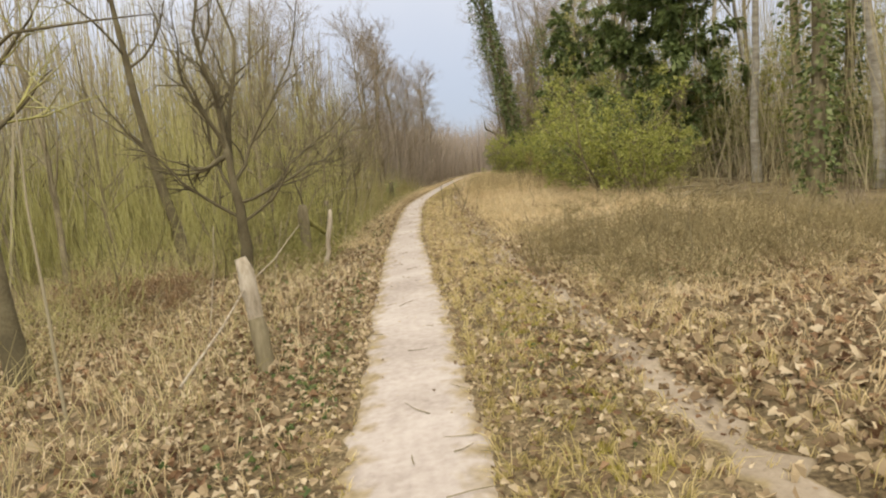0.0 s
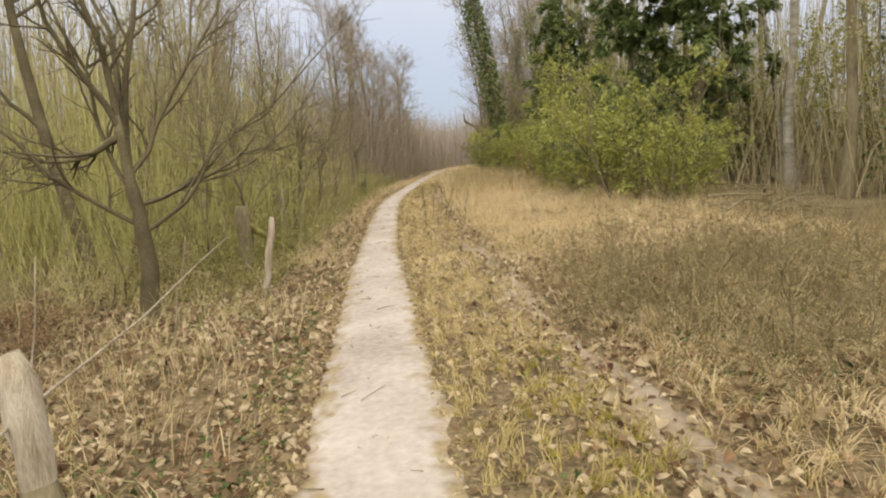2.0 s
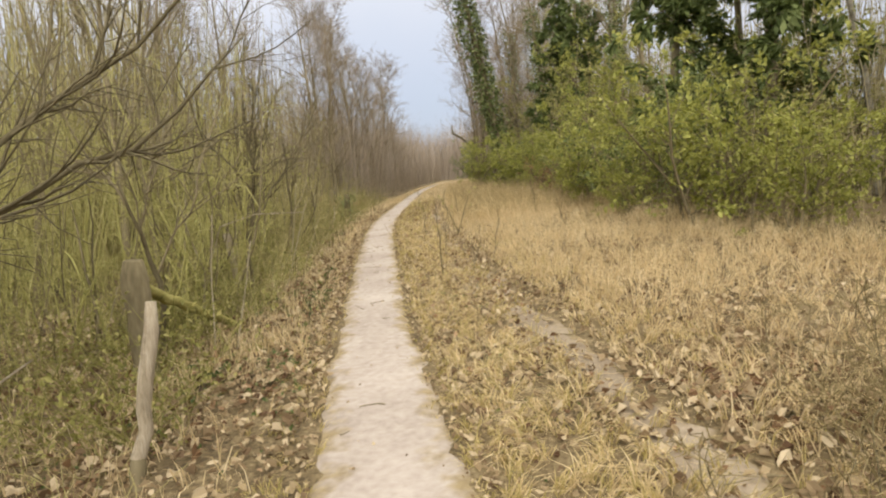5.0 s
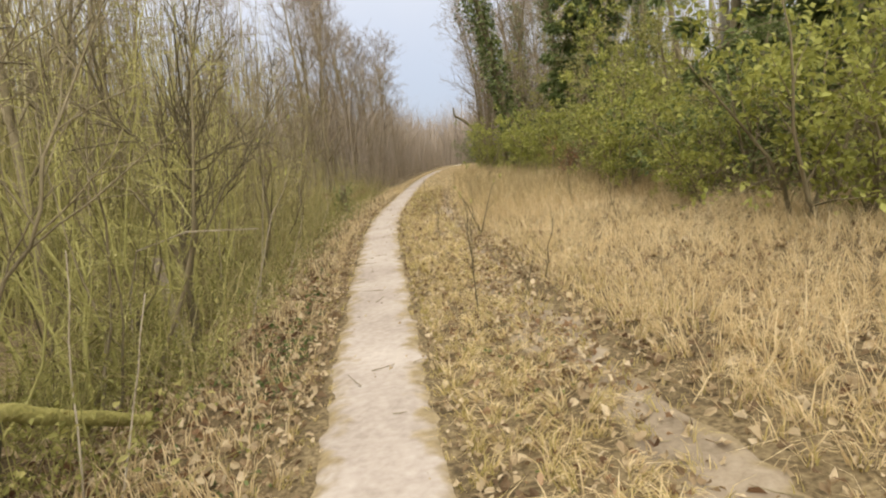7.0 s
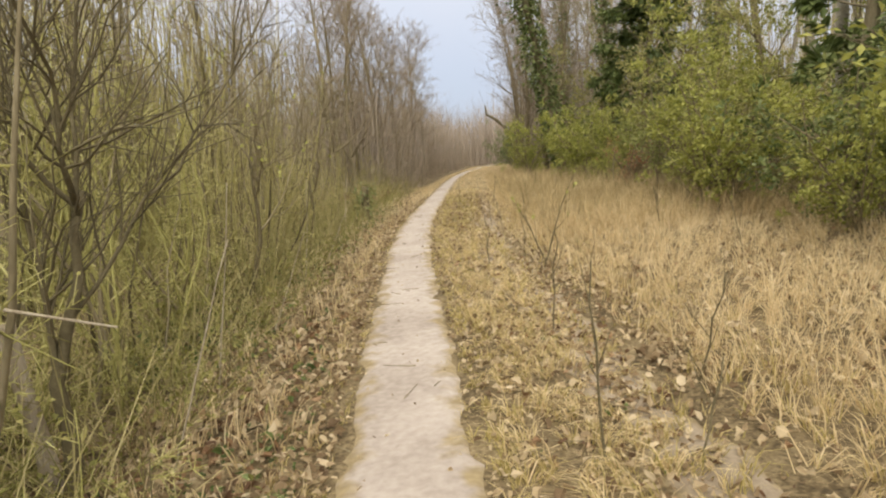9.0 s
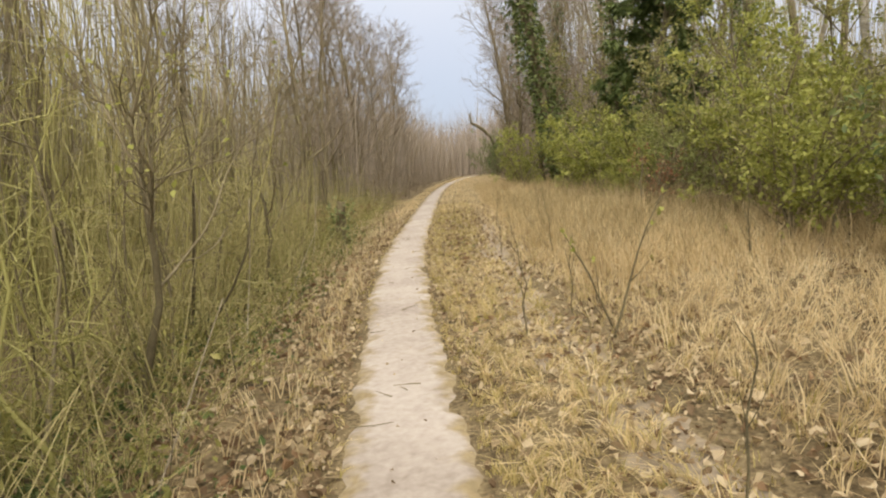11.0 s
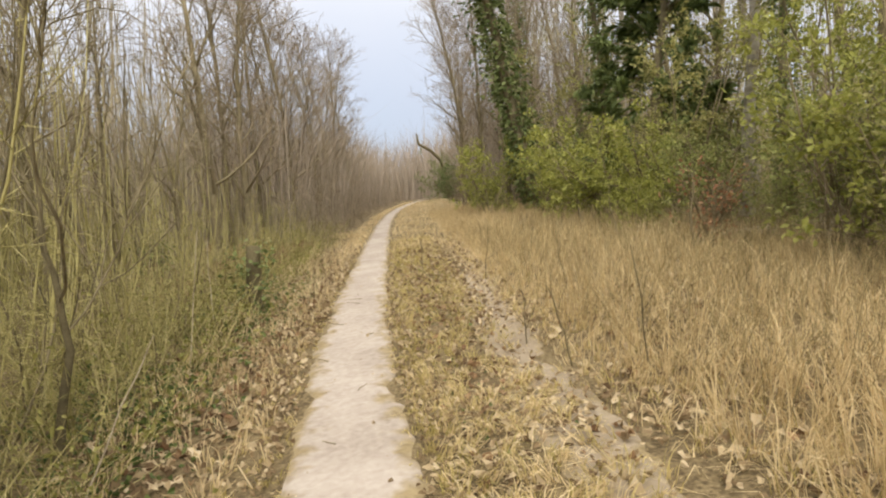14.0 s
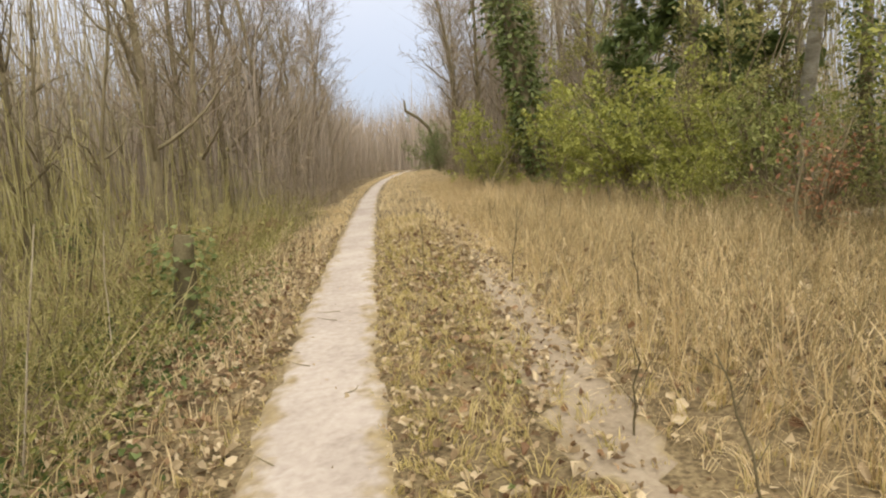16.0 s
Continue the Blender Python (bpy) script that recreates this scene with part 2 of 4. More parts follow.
class Geo:
    def __init__(self):
        self.v, self.q, self.t, self.n = [], [], [], 0

    def add(self, v, quads=None, tris=None):
        v = np.asarray(v, float).reshape(-1, 3)
        if quads is not None and len(quads):
            self.q.append(np.asarray(quads).reshape(-1, 4) + self.n)
        if tris is not None and len(tris):
            self.t.append(np.asarray(tris).reshape(-1, 3) + self.n)
        self.v.append(v)
        self.n += len(v)
        return self

    def tubes(self, P, R, sides=4, cap=True):
        P, R = np.asarray(P, float), np.asarray(R, float)
        if P.ndim == 2:
            P, R = P[None], R[None]
        m, n, _ = P.shape
        T = unit(np.gradient(P, axis=1))
        ref = np.where(np.abs(T[:, :1, 2:]) > 0.8, np.array([1.0, 0.1, 0]), np.array([0.1, 0.05, 1.0]))
        A = unit(np.cross(T, np.broadcast_to(ref, T.shape)))
        B = np.cross(T, A)
        ang = np.arange(sides) * 2 * np.pi / sides
        V = P[:, :, None] + R[:, :, None, None] * (A[:, :, None] * np.cos(ang)[:, None] + B[:, :, None] * np.sin(ang)[:, None])
        idx = np.arange(m * n * sides).reshape(m, n, sides)
        nxt = np.roll(idx, -1, axis=2)
        Q = np.stack([idx[:, :-1], nxt[:, :-1], nxt[:, 1:], idx[:, 1:]], -1)
        tris = None
        if cap and sides > 3:
            fan = [np.stack([idx[:, -1, 0], idx[:, -1, k], idx[:, -1, k + 1]], -1) for k in range(1, sides - 1)]
            tris = np.concatenate(fan)
        return self.add(V, Q.reshape(-1, 4), tris)

    def leaves(self, C, D, N, L, W, fold=0.25, rounded=False):
        """Folded kite-shaped leaves: base C, along D, face normal N."""
        D = unit(D)
        S = unit(np.cross(D, N))
        N = np.cross(S, D)
        L, W = np.broadcast_to(L, len(C))[:, None], np.broadcast_to(W, len(C))[:, None]
        if rounded:
            a, b = C + D * L * 0.22, C + D * L * 0.72 + N * L * rng.normal(0, 0.12, (len(C), 1))
            tip = C + D * L * 0.97 + N * L * rng.normal(0, 0.2, (len(C), 1))
            up1, up2 = (N * W * fold * rng.uniform(-0.4, 1.5, (len(C), 1)) for i in range(2))
            V = np.stack([C, a + S * W * 0.42 + up1, b + S * W * 0.45 + up2, tip, b - S * W * 0.45 + up1, a - S * W * 0.42 + up2], 1)
            i = np.arange(len(C))[:, None] * 6
            return self.add(V, np.concatenate([i + [0, 1, 2, 3], i + [0, 3, 4, 5]]))
        mid = C + D * L * 0.45 + N * W * fold
        V = np.stack([C, mid + S * W * 0.5, C + D * L, mid - S * W * 0.5], 1)
        i = np.arange(len(C))[:, None] * 4
        return self.add(V, None, np.concatenate([i + [0, 1, 2], i + [0, 2, 3]]))

    def blades(self, C, D, H, W, bend):
        """Grass blades of three triangles; D leans sideways."""
        m = len(C)
        H, W, bend = (np.broadcast_to(a, m)[:, None] for a in (H, W, bend))
        a = rng.uniform(0, np.pi, m)
        S = np.stack([np.cos(a), np.sin(a), np.zeros(m)], 1)
        up = np.array([0, 0, 1.0])
        mid = C + up * H * 0.55 + D * H * bend * 0.3
        V = np.stack([C - S * W / 2, C + S * W / 2, mid + S * W * 0.4, mid - S * W * 0.4, C + up * H * (1 - 0.3 * bend) + D * H * bend], 1)
        i = np.arange(m)[:, None] * 5
        return self.add(V, i + [0, 1, 2, 3], i + [3, 2, 4])

    def mesh(self, name, mat, smooth=False):
        me = bpy.data.meshes.new(name)
        V = np.concatenate(self.v)
        Q = np.concatenate(self.q) if self.q else np.zeros((0, 4), int)
        T = np.concatenate(self.t) if self.t else np.zeros((0, 3), int)
        me.vertices.add(len(V))
        me.vertices.foreach_set("co", V.astype(np.float32).ravel())
        loops = np.concatenate([Q.ravel(), T.ravel()]).astype(np.int32)
        me.loops.add(len(loops))
        me.loops.foreach_set("vertex_index", loops)
        me.polygons.add(len(Q) + len(T))
        starts = np.concatenate([np.arange(len(Q)) * 4, len(Q) * 4 + np.arange(len(T)) * 3]).astype(np.int32)
        me.polygons.foreach_set("loop_start", starts)
        me.polygons.foreach_set("use_smooth", np.full(len(starts), smooth))
        me.update(calc_edges=True)
        me.validate()
        me.materials.append(mat)
        return me


def thing(name, label, category, m=Matrix(), group=""):
    ob = new(name)
    ob.matrix_basis = m
    return tagged(ob, label, category, group)


def part(name, geo, mat, parent, label="", smooth=True):
    ob = new(name, geo.mesh(name, mat, smooth))
    ob.parent = parent
    return tagged(ob, label)


def stuff(name, geo, mat, label, category):
    return tagged(new(name, geo.mesh(name, mat)), label, category, kind="stuff")


def at_ground(x, y, sink=0.03, rz=0.0, s=1.0, lean=0.0):
    return pose(x, y, float(gz(np.array(x), np.array(y))) - sink, lean, 0, rz) @ Matrix.Scale(s, 4)


def sweep(start, D, L, n, wander=0.15, up=0.0, r=rng):
    """Polylines from start along D, wandering and pulled upwards."""
    m = len(start)
    P = np.zeros((m, n, 3))
    P[:, 0] = start
    D = unit(D)
    step = np.broadcast_to(L, m)[:, None] / (n - 1)
    for i in range(1, n):
        D = unit(D + r.normal(0, wander, (m, 3)) + np.array([0, 0, up]))
        P[:, i] = P[:, i - 1] + D * step
    return P


def taper(m, n, r0, r1):
    return np.broadcast_to(r0, m)[:, None] * (1 - np.linspace(0, 1, n)) + np.broadcast_to(r1, m)[:, None] * np.linspace(0, 1, n)


def offshoots(P, R, k, lo, hi, length, n, angle=0.9, wander=0.18, up=0.08, shrink=0.55, tip=0.002, r=rng):
    """k side branches from each polyline of P."""
    m, pn, _ = P.shape
    t = r.uniform(lo, hi, (m, k)) * (pn - 1)
    i = np.minimum(t.astype(int), pn - 2)
    f = (t - i)[..., None]
    row = np.arange(m)[:, None]
    C = P[row, i] * (1 - f) + P[row, i + 1] * f
    D = unit(P[row, i + 1] - P[row, i])
    rad = (R[row, i] * (1 - f[..., 0]) + R[row, i + 1] * f[..., 0]) * shrink
    side = unit(np.cross(D, r.normal(0, 1, D.shape)))
    a = r.normal(angle, 0.25, (m, k, 1))
    D = D * np.cos(a) + side * np.sin(a)
    L = length * r.uniform(0.5, 1.15, m * k) * (1.15 - 0.6 * t.ravel() / (pn - 1))
    Q = sweep(C.reshape(-1, 3), D.reshape(-1, 3), L, n, wander, up, r)
    return Q, taper(m * k, n, np.maximum(rad.ravel(), tip), tip * 0.6)


# ---------------------------------------------------------------- ground, path, track
def strip_sheet(name, centre, half, y0, y1, dy, lift, mat, label, category, ragged, dip=0.045, taper_y=(1, 1, 0.85, 0.7), taper_at=(0, 24, 34, 60)):
    """A ribbon of earth along the walk, thin, with ragged edges that dip into the ground."""
    ys = np.arange(y0, y1, dy)
    us = np.linspace(-1, 1, 17)
    w = np.interp(ys, taper_at, taper_y) * half + ragged * (np.sin(ys * 2.3) * 0.35 + np.sin(ys * 5.9 + 1) * 0.3 + rng.normal(0, 0.35, len(ys)))
    X = (px(ys) + centre(ys))[:, None] + us[None] * w[:, None]
    Y = np.broadcast_to(ys[:, None], X.shape)
    Z = gz(X, Y) + lift - dip * np.maximum(np.abs(us)[None] - 0.7, 0) / 0.3 + 0.004 * rng.normal(0, 1, X.shape)
    idx = np.arange(X.size).reshape(X.shape)
    Q = np.stack([idx[:-1, :-1], idx[:-1, 1:], idx[1:, 1:], idx[1:, :-1]], -1)
    me = Geo().add(np.stack([X, Y, Z], -1), Q.reshape(-1, 4)).mesh(name, mat, True)
    me.attributes.new("edge", "FLOAT", "POINT").data.foreach_set("value", np.ascontiguousarray(np.broadcast_to(np.abs(us)[None], X.shape)).ravel().astype(np.float32))
    return tagged(new(name, me), label, category, kind="structure")



def build_ground():
    xs = np.concatenate([-np.geomspace(1500, 9, 22), np.arange(-8, 8.01, 0.2), np.geomspace(9, 1500, 22)])
    ys = np.concatenate([-np.geomspace(1500, 7, 20), np.arange(-6, 60, 0.33), np.geomspace(60.5, 1500, 40)])
    X, Y = np.meshgrid(xs, ys)
    Z = gz(X, Y)
    idx = np.arange(X.size).reshape(X.shape)
    Q = np.stack([idx[:-1, :-1], idx[:-1, 1:], idx[1:, 1:], idx[1:, :-1]], -1)
    ob = new("ground", Geo().add(np.stack([X, Y, Z], -1), Q.reshape(-1, 4)).mesh("ground", M_GROUND, True))
    tagged(ob, "brown woodland soil under leaf litter and dry grass", "ground", kind="structure")


def rut_dx(y):
    return np.interp(y, [0, 5, 8, 11, 14, 20, 22, 25, 27, 30, 36], [1.55, 1.5, 1.33, 1.42, 1.3, 1.2, 1.26, 1.42, 1.55, 1.85, 2.3])


build_ground()
strip_sheet("path", lambda y: 0.0 + 0 * y, 0.50, -6, 80, 0.12, 0.020, M_PATH, "narrow pale trodden earth footpath through the woods", "path", 0.06, taper_y=(0.88, 0.88, 0.97, 0.92, 0.78, 0.8, 0.85, 0.78, 0.66), taper_at=(0, 4, 7, 9, 13.5, 20, 25, 34, 60))
strip_sheet("track", rut_dx, 0.32, -5, 36, 0.12, 0.012, M_RUT, "faint bare earth wheel track in the grass", "track", 0.16, taper_y=(0.5, 1.0, 0.9, 0.5))


# ---------------------------------------------------------------- plants
def separate(name, P, R, sides, mat, parent, label=""):
    """One part for each polyline."""
    for p, q in zip(P, R):
        part(name, Geo().tubes(p, q, sides), mat, parent, label)


def joined(name, geo, mat, parent, label=""):
    """Pieces past counting, as one part of kind stuff."""
    return tagged(part(name, geo, mat, parent, label), kind="stuff")


def shrub(label, seed, height, stems, mat, k1=11, k2=6, spread=0.3, twig_len=0.9, group="", fine=3, foot=0.22, low=0.1, buds=0, crook=0.19, thick=1.0):
    r = np.random.default_rng(seed)
    ob = thing("thicket_shrub", label, "shrub", group=group)
    base = np.c_[r.normal(0, foot, (stems, 2)), np.zeros(stems)]
    D = np.c_[r.normal(0, spread, (stems, 2)), np.ones(stems)]
    n = 8
    P = sweep(base, D, height * r.uniform(0.5, 1.2, stems), n, crook, 0.08, r)
    out = P[:, :, :2] - base[:, None, :2]
    far = np.linalg.norm(out, axis=2, keepdims=True) / (0.24 * height) + 1e-6
    P[:, :, :2] = base[:, None, :2] + out * np.tanh(far) / far
    R = taper(stems, n, r.uniform(0.008, 0.022, stems) * min(1.0, 0.15 + height / 4), 0.0025)
    for i in range(stems):
        part("stem", Geo().tubes(P[i], R[i], 5), (M_TRUNK, mat, mat, M_DUSK)[i % 4], ob)
    A, AR = offshoots(P, R, k1, low, 0.97, twig_len, 4 if fine > 2 else 3, 1.0, 0.36, 0.0, 0.5, 0.0036 * thick, r)
    B, BR = offshoots(A, AR, k2, 0.1, 1.0, twig_len * 0.45, fine, 0.85, 0.28, 0.02, 0.7, 0.0032 * thick, r)
    joined("twig_mass", Geo().tubes(A, AR, 3).tubes(B, BR, 3), mat, ob)
    if buds:
        row, k = r.integers(0, len(B), buds), r.integers(0, fine, buds)
        c = B[row, k] + r.normal(0, 0.01, (buds, 3))
        joined("bud_mass", Geo().leaves(c, r.normal(0, 1, (buds, 3)), r.normal(0, 1, (buds, 3)), 0.028 * r.uniform(0.5, 1.5, buds), 0.017), M_BUD, ob, "pale opening buds and leaflets")
    return ob


def ivy_leaves(P, radius, m, hi, r, size=1.0):
    n = len(P)
    t = r.uniform(0.02, hi, m) * (n - 1)
    i = np.minimum(t.astype(int), n - 2)
    c = P[i] + (P[i + 1] - P[i]) * (t - i)[:, None]
    a = r.uniform(0, 2 * np.pi, m)
    out = np.c_[np.cos(a), np.sin(a), r.normal(0.1, 0.3, m)]
    clump = 0.35 + 1.5 * np.maximum(0, np.sin(t * 2.3 + a * 2) * np.sin(a * 3 + t * 1.7)) + 0.35 * np.sin(t * 1.9) ** 2
    c = c + out * (radius + r.uniform(0.02, 0.34, m)[:, None] * clump[:, None] * min(1, radius / 0.14))
    d = out + r.normal(0, 0.5, (m, 3)) - [0, 0, 0.5]
    return Geo().leaves(c, d, out + [0, 0, 0.6], size * r.uniform(0.08, 0.16, m), size * r.uniform(0.07, 0.13, m))


def bare_tree(name, label, seed, height, radius, mat, twig_mat, limbs=9, lean=(0, 0), low=0.3, ivy=0.0, group="", k=(6, 5), reach=0.36, tip=1.0):
    r = np.random.default_rng(seed)
    ob = thing(name, label, "tree", group=group)
    n = 10
    P = sweep(np.zeros((1, 3)), np.array([[lean[0], lean[1], 1.0]]), height, n, 0.05, 0.03, r)
    R = taper(1, n, radius, 0.012)
    R[:, 0] *= 1.3
    part("trunk", Geo().tubes(P, R, 9), mat, ob)
    A, AR = offshoots(P, R, limbs, low, 0.95, height * reach, 7, 0.7, 0.14, 0.10, 0.5, 0.008, r)
    separate("limb", A, AR, 5, mat, ob)
    B, BR = offshoots(A, AR, k[0], 0.2, 1.0, height * 0.15, 4, 0.7, 0.18, 0.06, 0.55, 0.005 * tip, r)
    C, CR = offshoots(B, BR, k[1], 0.2, 1.0, height * 0.07, 2, 0.7, 0.2, 0.04, 0.6, 0.0042 * tip, r)
    joined("twig_mass", Geo().tubes(B, BR, 3).tubes(C, CR, 3), twig_mat, ob)
    if ivy:
        joined("ivy", ivy_leaves(P[0], radius, int(3200 * ivy), min(0.9, 0.5 + ivy * 0.3), r), M_IVY, ob, "glossy dark green climbing ivy")
    return ob


def leafy_bush(name, label, seed, height, width, mat, count=3600, leaf=0.09, group="", base=0.05):
    """Stems with side branches; leaves sit in sprays along the branches."""
    r = np.random.default_rng(seed)
    ob = thing(name, label, "shrub", group=group)
    s = 7
    P = sweep(np.c_[r.normal(0, 0.25, (s, 2)), np.zeros(s)], np.c_[r.normal(0, width / height * 0.45, (s, 2)), np.ones(s)], height * r.uniform(0.6, 1.0, s), 7, 0.14, 0.04, r)
    R = taper(s, 7, 0.03, 0.006)
    separate("stem", P, R, 5, M_TRUNK, ob)
    A, AR = offshoots(P, R, 13, base, 1.0, width * 0.5, 4, 0.9, 0.18, 0.03, 0.5, 0.004, r)
    B, BR = offshoots(A, AR, 4, 0.15, 1.0, width * 0.22, 3, 0.8, 0.2, 0.0, 0.6, 0.003, r)
    joined("twig_mass", Geo().tubes(A, AR, 3).tubes(B[::4], BR[::4], 3), M_TRUNK, ob)
    m = count
    row = r.integers(0, len(B), m)
    t = r.uniform(0.1, 1.0, m) * 1.99
    i = np.minimum(t.astype(int), 1)
    c = B[row, i] + (B[row, i + 1] - B[row, i]) * (t - i)[:, None] + r.normal(0, 0.04, (m, 3))
    d = unit(B[row, i + 1] - B[row, i]) + r.normal(0, 0.7, (m, 3))
    joined("foliage", Geo().leaves(c, d, r.normal(0, 0.5, (m, 3)) + [0, 0, 1], leaf * r.uniform(0.6, 1.3, m), leaf * 0.6 * r.uniform(0.7, 1.2, m)), mat, ob)
    return ob


def conifer(label, seed, height, width, group=""):
    r = np.random.default_rng(seed)
    ob = thing("conifer", label, "tree", group=group)
    P = sweep(np.zeros((1, 3)), np.array([[0, 0, 1.0]]), height, 10, 0.03, 0.03, r)
    R = taper(1, 10, 0.17, 0.02)
    part("trunk", Geo().tubes(P, R, 8), M_TRUNK, ob)
    A, AR = offshoots(P, R, 60, 0.14, 0.99, width, 5, 1.35, 0.12, -0.03, 0.25, 0.008, r)
    B, BR = offshoots(A, AR, 4, 0.15, 1.0, width * 0.3, 4, 0.7, 0.15, -0.08, 0.6, 0.004, r)
    joined("branch_mass", Geo().tubes(A, AR, 4), M_TRUNK, ob)
    m = 9000
    row = r.integers(0, len(B), m)
    t = r.uniform(0, 2.99, m)
    i = t.astype(int)
    c = B[row, i] + (B[row, i + 1] - B[row, i]) * (t - i)[:, None] + r.normal(0, 0.05, (m, 3))
    d = unit(B[row, i + 1] - B[row, i]) + r.normal(0, 0.5, (m, 3)) - [0, 0, 0.4]
    joined("foliage", Geo().leaves(c, d, r.normal(0, 0.4, (m, 3)) + [0, 0, 1], r.uniform(0.16, 0.34, m), r.uniform(0.07, 0.14, m)), M_DARK, ob)
    return ob


def scatter(protos, places, sink=0.05):
    """Copies of the prototypes at (x, y, scale); the prototype itself takes its first place."""
    used = set()
    for j, (x, y, s) in enumerate(places):
        ob = protos[j % len(protos)]
        m = at_ground(x, y, sink, rng.uniform(0, 360), s, rng.uniform(-3, 3))
        if ob.name not in used:
            used.add(ob.name)
            ob.matrix_basis = m
        else:
            copy_thing(ob, m)


# left thicket: leafless olive shrubs along the path, lower and browner further on
front = [shrub("leafless olive-green lichened shrub at the edge of a thicket", 20 + i, 3.5, 10, M_OLIVE, 12, 5, 0.24, 0.55, "thicket edge", 2, low=0.04, buds=200) for i in range(4)]
middle = [shrub("tall leafless olive-green shrub inside a dense thicket", 30 + i, 6.2, 9, M_OLIVE, 12, 5, 0.24, 1.1, "thicket", 2, low=0.05, buds=150) for i in range(3)]
distant = [shrub("leafless brown shrub in a dense thicket", 40 + i, 6.4, 8, M_BROWN, 7, 4, 0.26, 1.15, "brown thicket", 2, low=0.05, thick=2.6) for i in range(3)]
scrub = [shrub("low brown dead scrub in the grass", 50 + i, 0.75, 13, M_SCRUB, 7, 5, 0.9, 0.36, "low scrub", 2, 0.5, 0.08, 0, 0.3) for i in range(2)]
scatter(scrub, [(rng.uniform(2.0, 6.0), rng.uniform(6.0, 9.6), rng.uniform(0.6, 1.05)) for j in range(20)] + [(rng.uniform(1.8, 3.4), rng.uniform(6.2, 8.6), rng.uniform(0.5, 0.8)) for j in range(9)])
low_olive = [shrub("low olive-green brush beside the old fence", 55, 1.3, 11, M_OLIVE, 7, 6, 0.45, 0.42, "low brush", 2, 0.3, 0.05, 90)]
drab_front = [shrub("leafless drab brown shrub at the edge of a thicket", 24 + i, 3.5, 10, M_DRAB, 12, 5, 0.26, 0.55, "thicket edge", 2, low=0.04, buds=120) for i in range(3)]
scatter(low_olive, [(-1.75, 14.3, 0.7), (-2.35, 14.0, 0.9), (-3.1, 13.4, 1.1), (-2.0, 14.9, 0.75), (-2.95, 13.9, 1.0), (-3.6, 12.6, 0.9), (-3.5, 11.4, 0.9), (-2.6, 13.9, 0.8), (-4.2, 7.6, 0.9), (-5.2, 6.4, 1.0), (-4.9, 4.6, 0.9),
                    (-1.9, 16.4, 0.8), (-1.85, 18.3, 0.75), (-1.6, 9.3, 0.45), (-1.85, 9.7, 0.4)])
low_drab = [shrub("low drab brown brush at the thicket foot", 56, 1.3, 11, M_DRAB, 7, 6, 0.5, 0.42, "low brush", 2, 0.3, 0.05, 40)]
scatter(low_drab, [(-1.8, 20.2, 0.8), (-1.75, 22.2, 0.75), (-1.85, 24.0, 0.8), (-1.9, 26.0, 0.75), (-2.5, 27.6, 0.8), (-2.9, 29.0, 0.9), (-1.7, 30.5, 0.7), (-2.2, 32.4, 0.85), (-1.4, 34.0, 0.7)])
places = []
for y in np.arange(14.4, 40, 1.0):
    yy = y + rng.uniform(-0.3, 0.3)
    places.append((px(yy) - 2.15 + rng.uniform(-0.3, 0.15), yy, np.interp(yy, [14, 21, 27, 40], [1.05, 0.95, 0.5, 0.45]) * rng.uniform(0.8, 1.15)))
places += [(-2.5, 14.1, 0.8), (-3.0, 13.3, 0.8), (-3.7, 12.2, 0.8), (-3.5, 13.0, 0.7), (-3.6, 10.8, 0.6), (-4.2, 8.6, 0.5)]
scatter(front, [p for p in places if p[1] < 20])
scatter(drab_front, [p for p in places if p[1] >= 20])
places = []
for y in np.arange(12.6, 40, 1.7):
    for d in (-3.4, -5.1):
        yy = y + rng.uniform(-0.5, 0.5)
        places.append((px(yy) + d + rng.uniform(-0.4, 0.4), yy, np.interp(yy, [12, 16, 21, 27, 40], [0.62, 0.68, 0.66, 0.42, 0.42]) * rng.uniform(0.85, 1.15)))
for y in np.arange(7.0, 12.6, 1.3):
    for d in (-5.4, -7.2):
        yy = y + rng.uniform(-0.5, 0.5)
        places.append((px(yy) + d + rng.uniform(-0.5, 0.5), yy, rng.uniform(0.4, 0.6)))
scatter(middle, places)
places = []
for y in np.arange(36, 78, 2.6):
    for d in (-1.75, -3.9):
        yy = y + rng.uniform(-0.8, 0.8)
        places.append((px(yy) + d + rng.uniform(-0.4, 0.2), yy, (0.55 if d > -2 else 0.9) * rng.uniform(0.8, 1.2)))
for y in (-3.0, -6.0, -9.0):
    places += [(-3.5, y, 1.0), (5.5, y, 1.0)]
for y in np.arange(7, 30, 3.1):  # leafless scrub between the bushes of the other side
    places.append((px(y) + np.interp(y, [7, 12, 17, 30], [7.4, 7.4, 5.9, 5.6]), y, rng.uniform(0.34, 0.5)))
for y in np.arange(35, 62, 2.0):
    places.append((px(y) - 1.25 + rng.uniform(-0.2, 0.1), y, rng.uniform(0.16, 0.26)))
for y in np.arange(24, 37, 1.6):
    places.append((px(y) - 3.3 + rng.uniform(-0.4, 0.3), y, rng.uniform(0.3, 0.45)))
for y in np.arange(48, 78, 2.6):  # brown scrub on the far side of the bend
    places.append((px(y) + 4.2 + rng.uniform(-0.4, 0.8), y, rng.uniform(0.5, 0.9)))
scatter(distant, places)

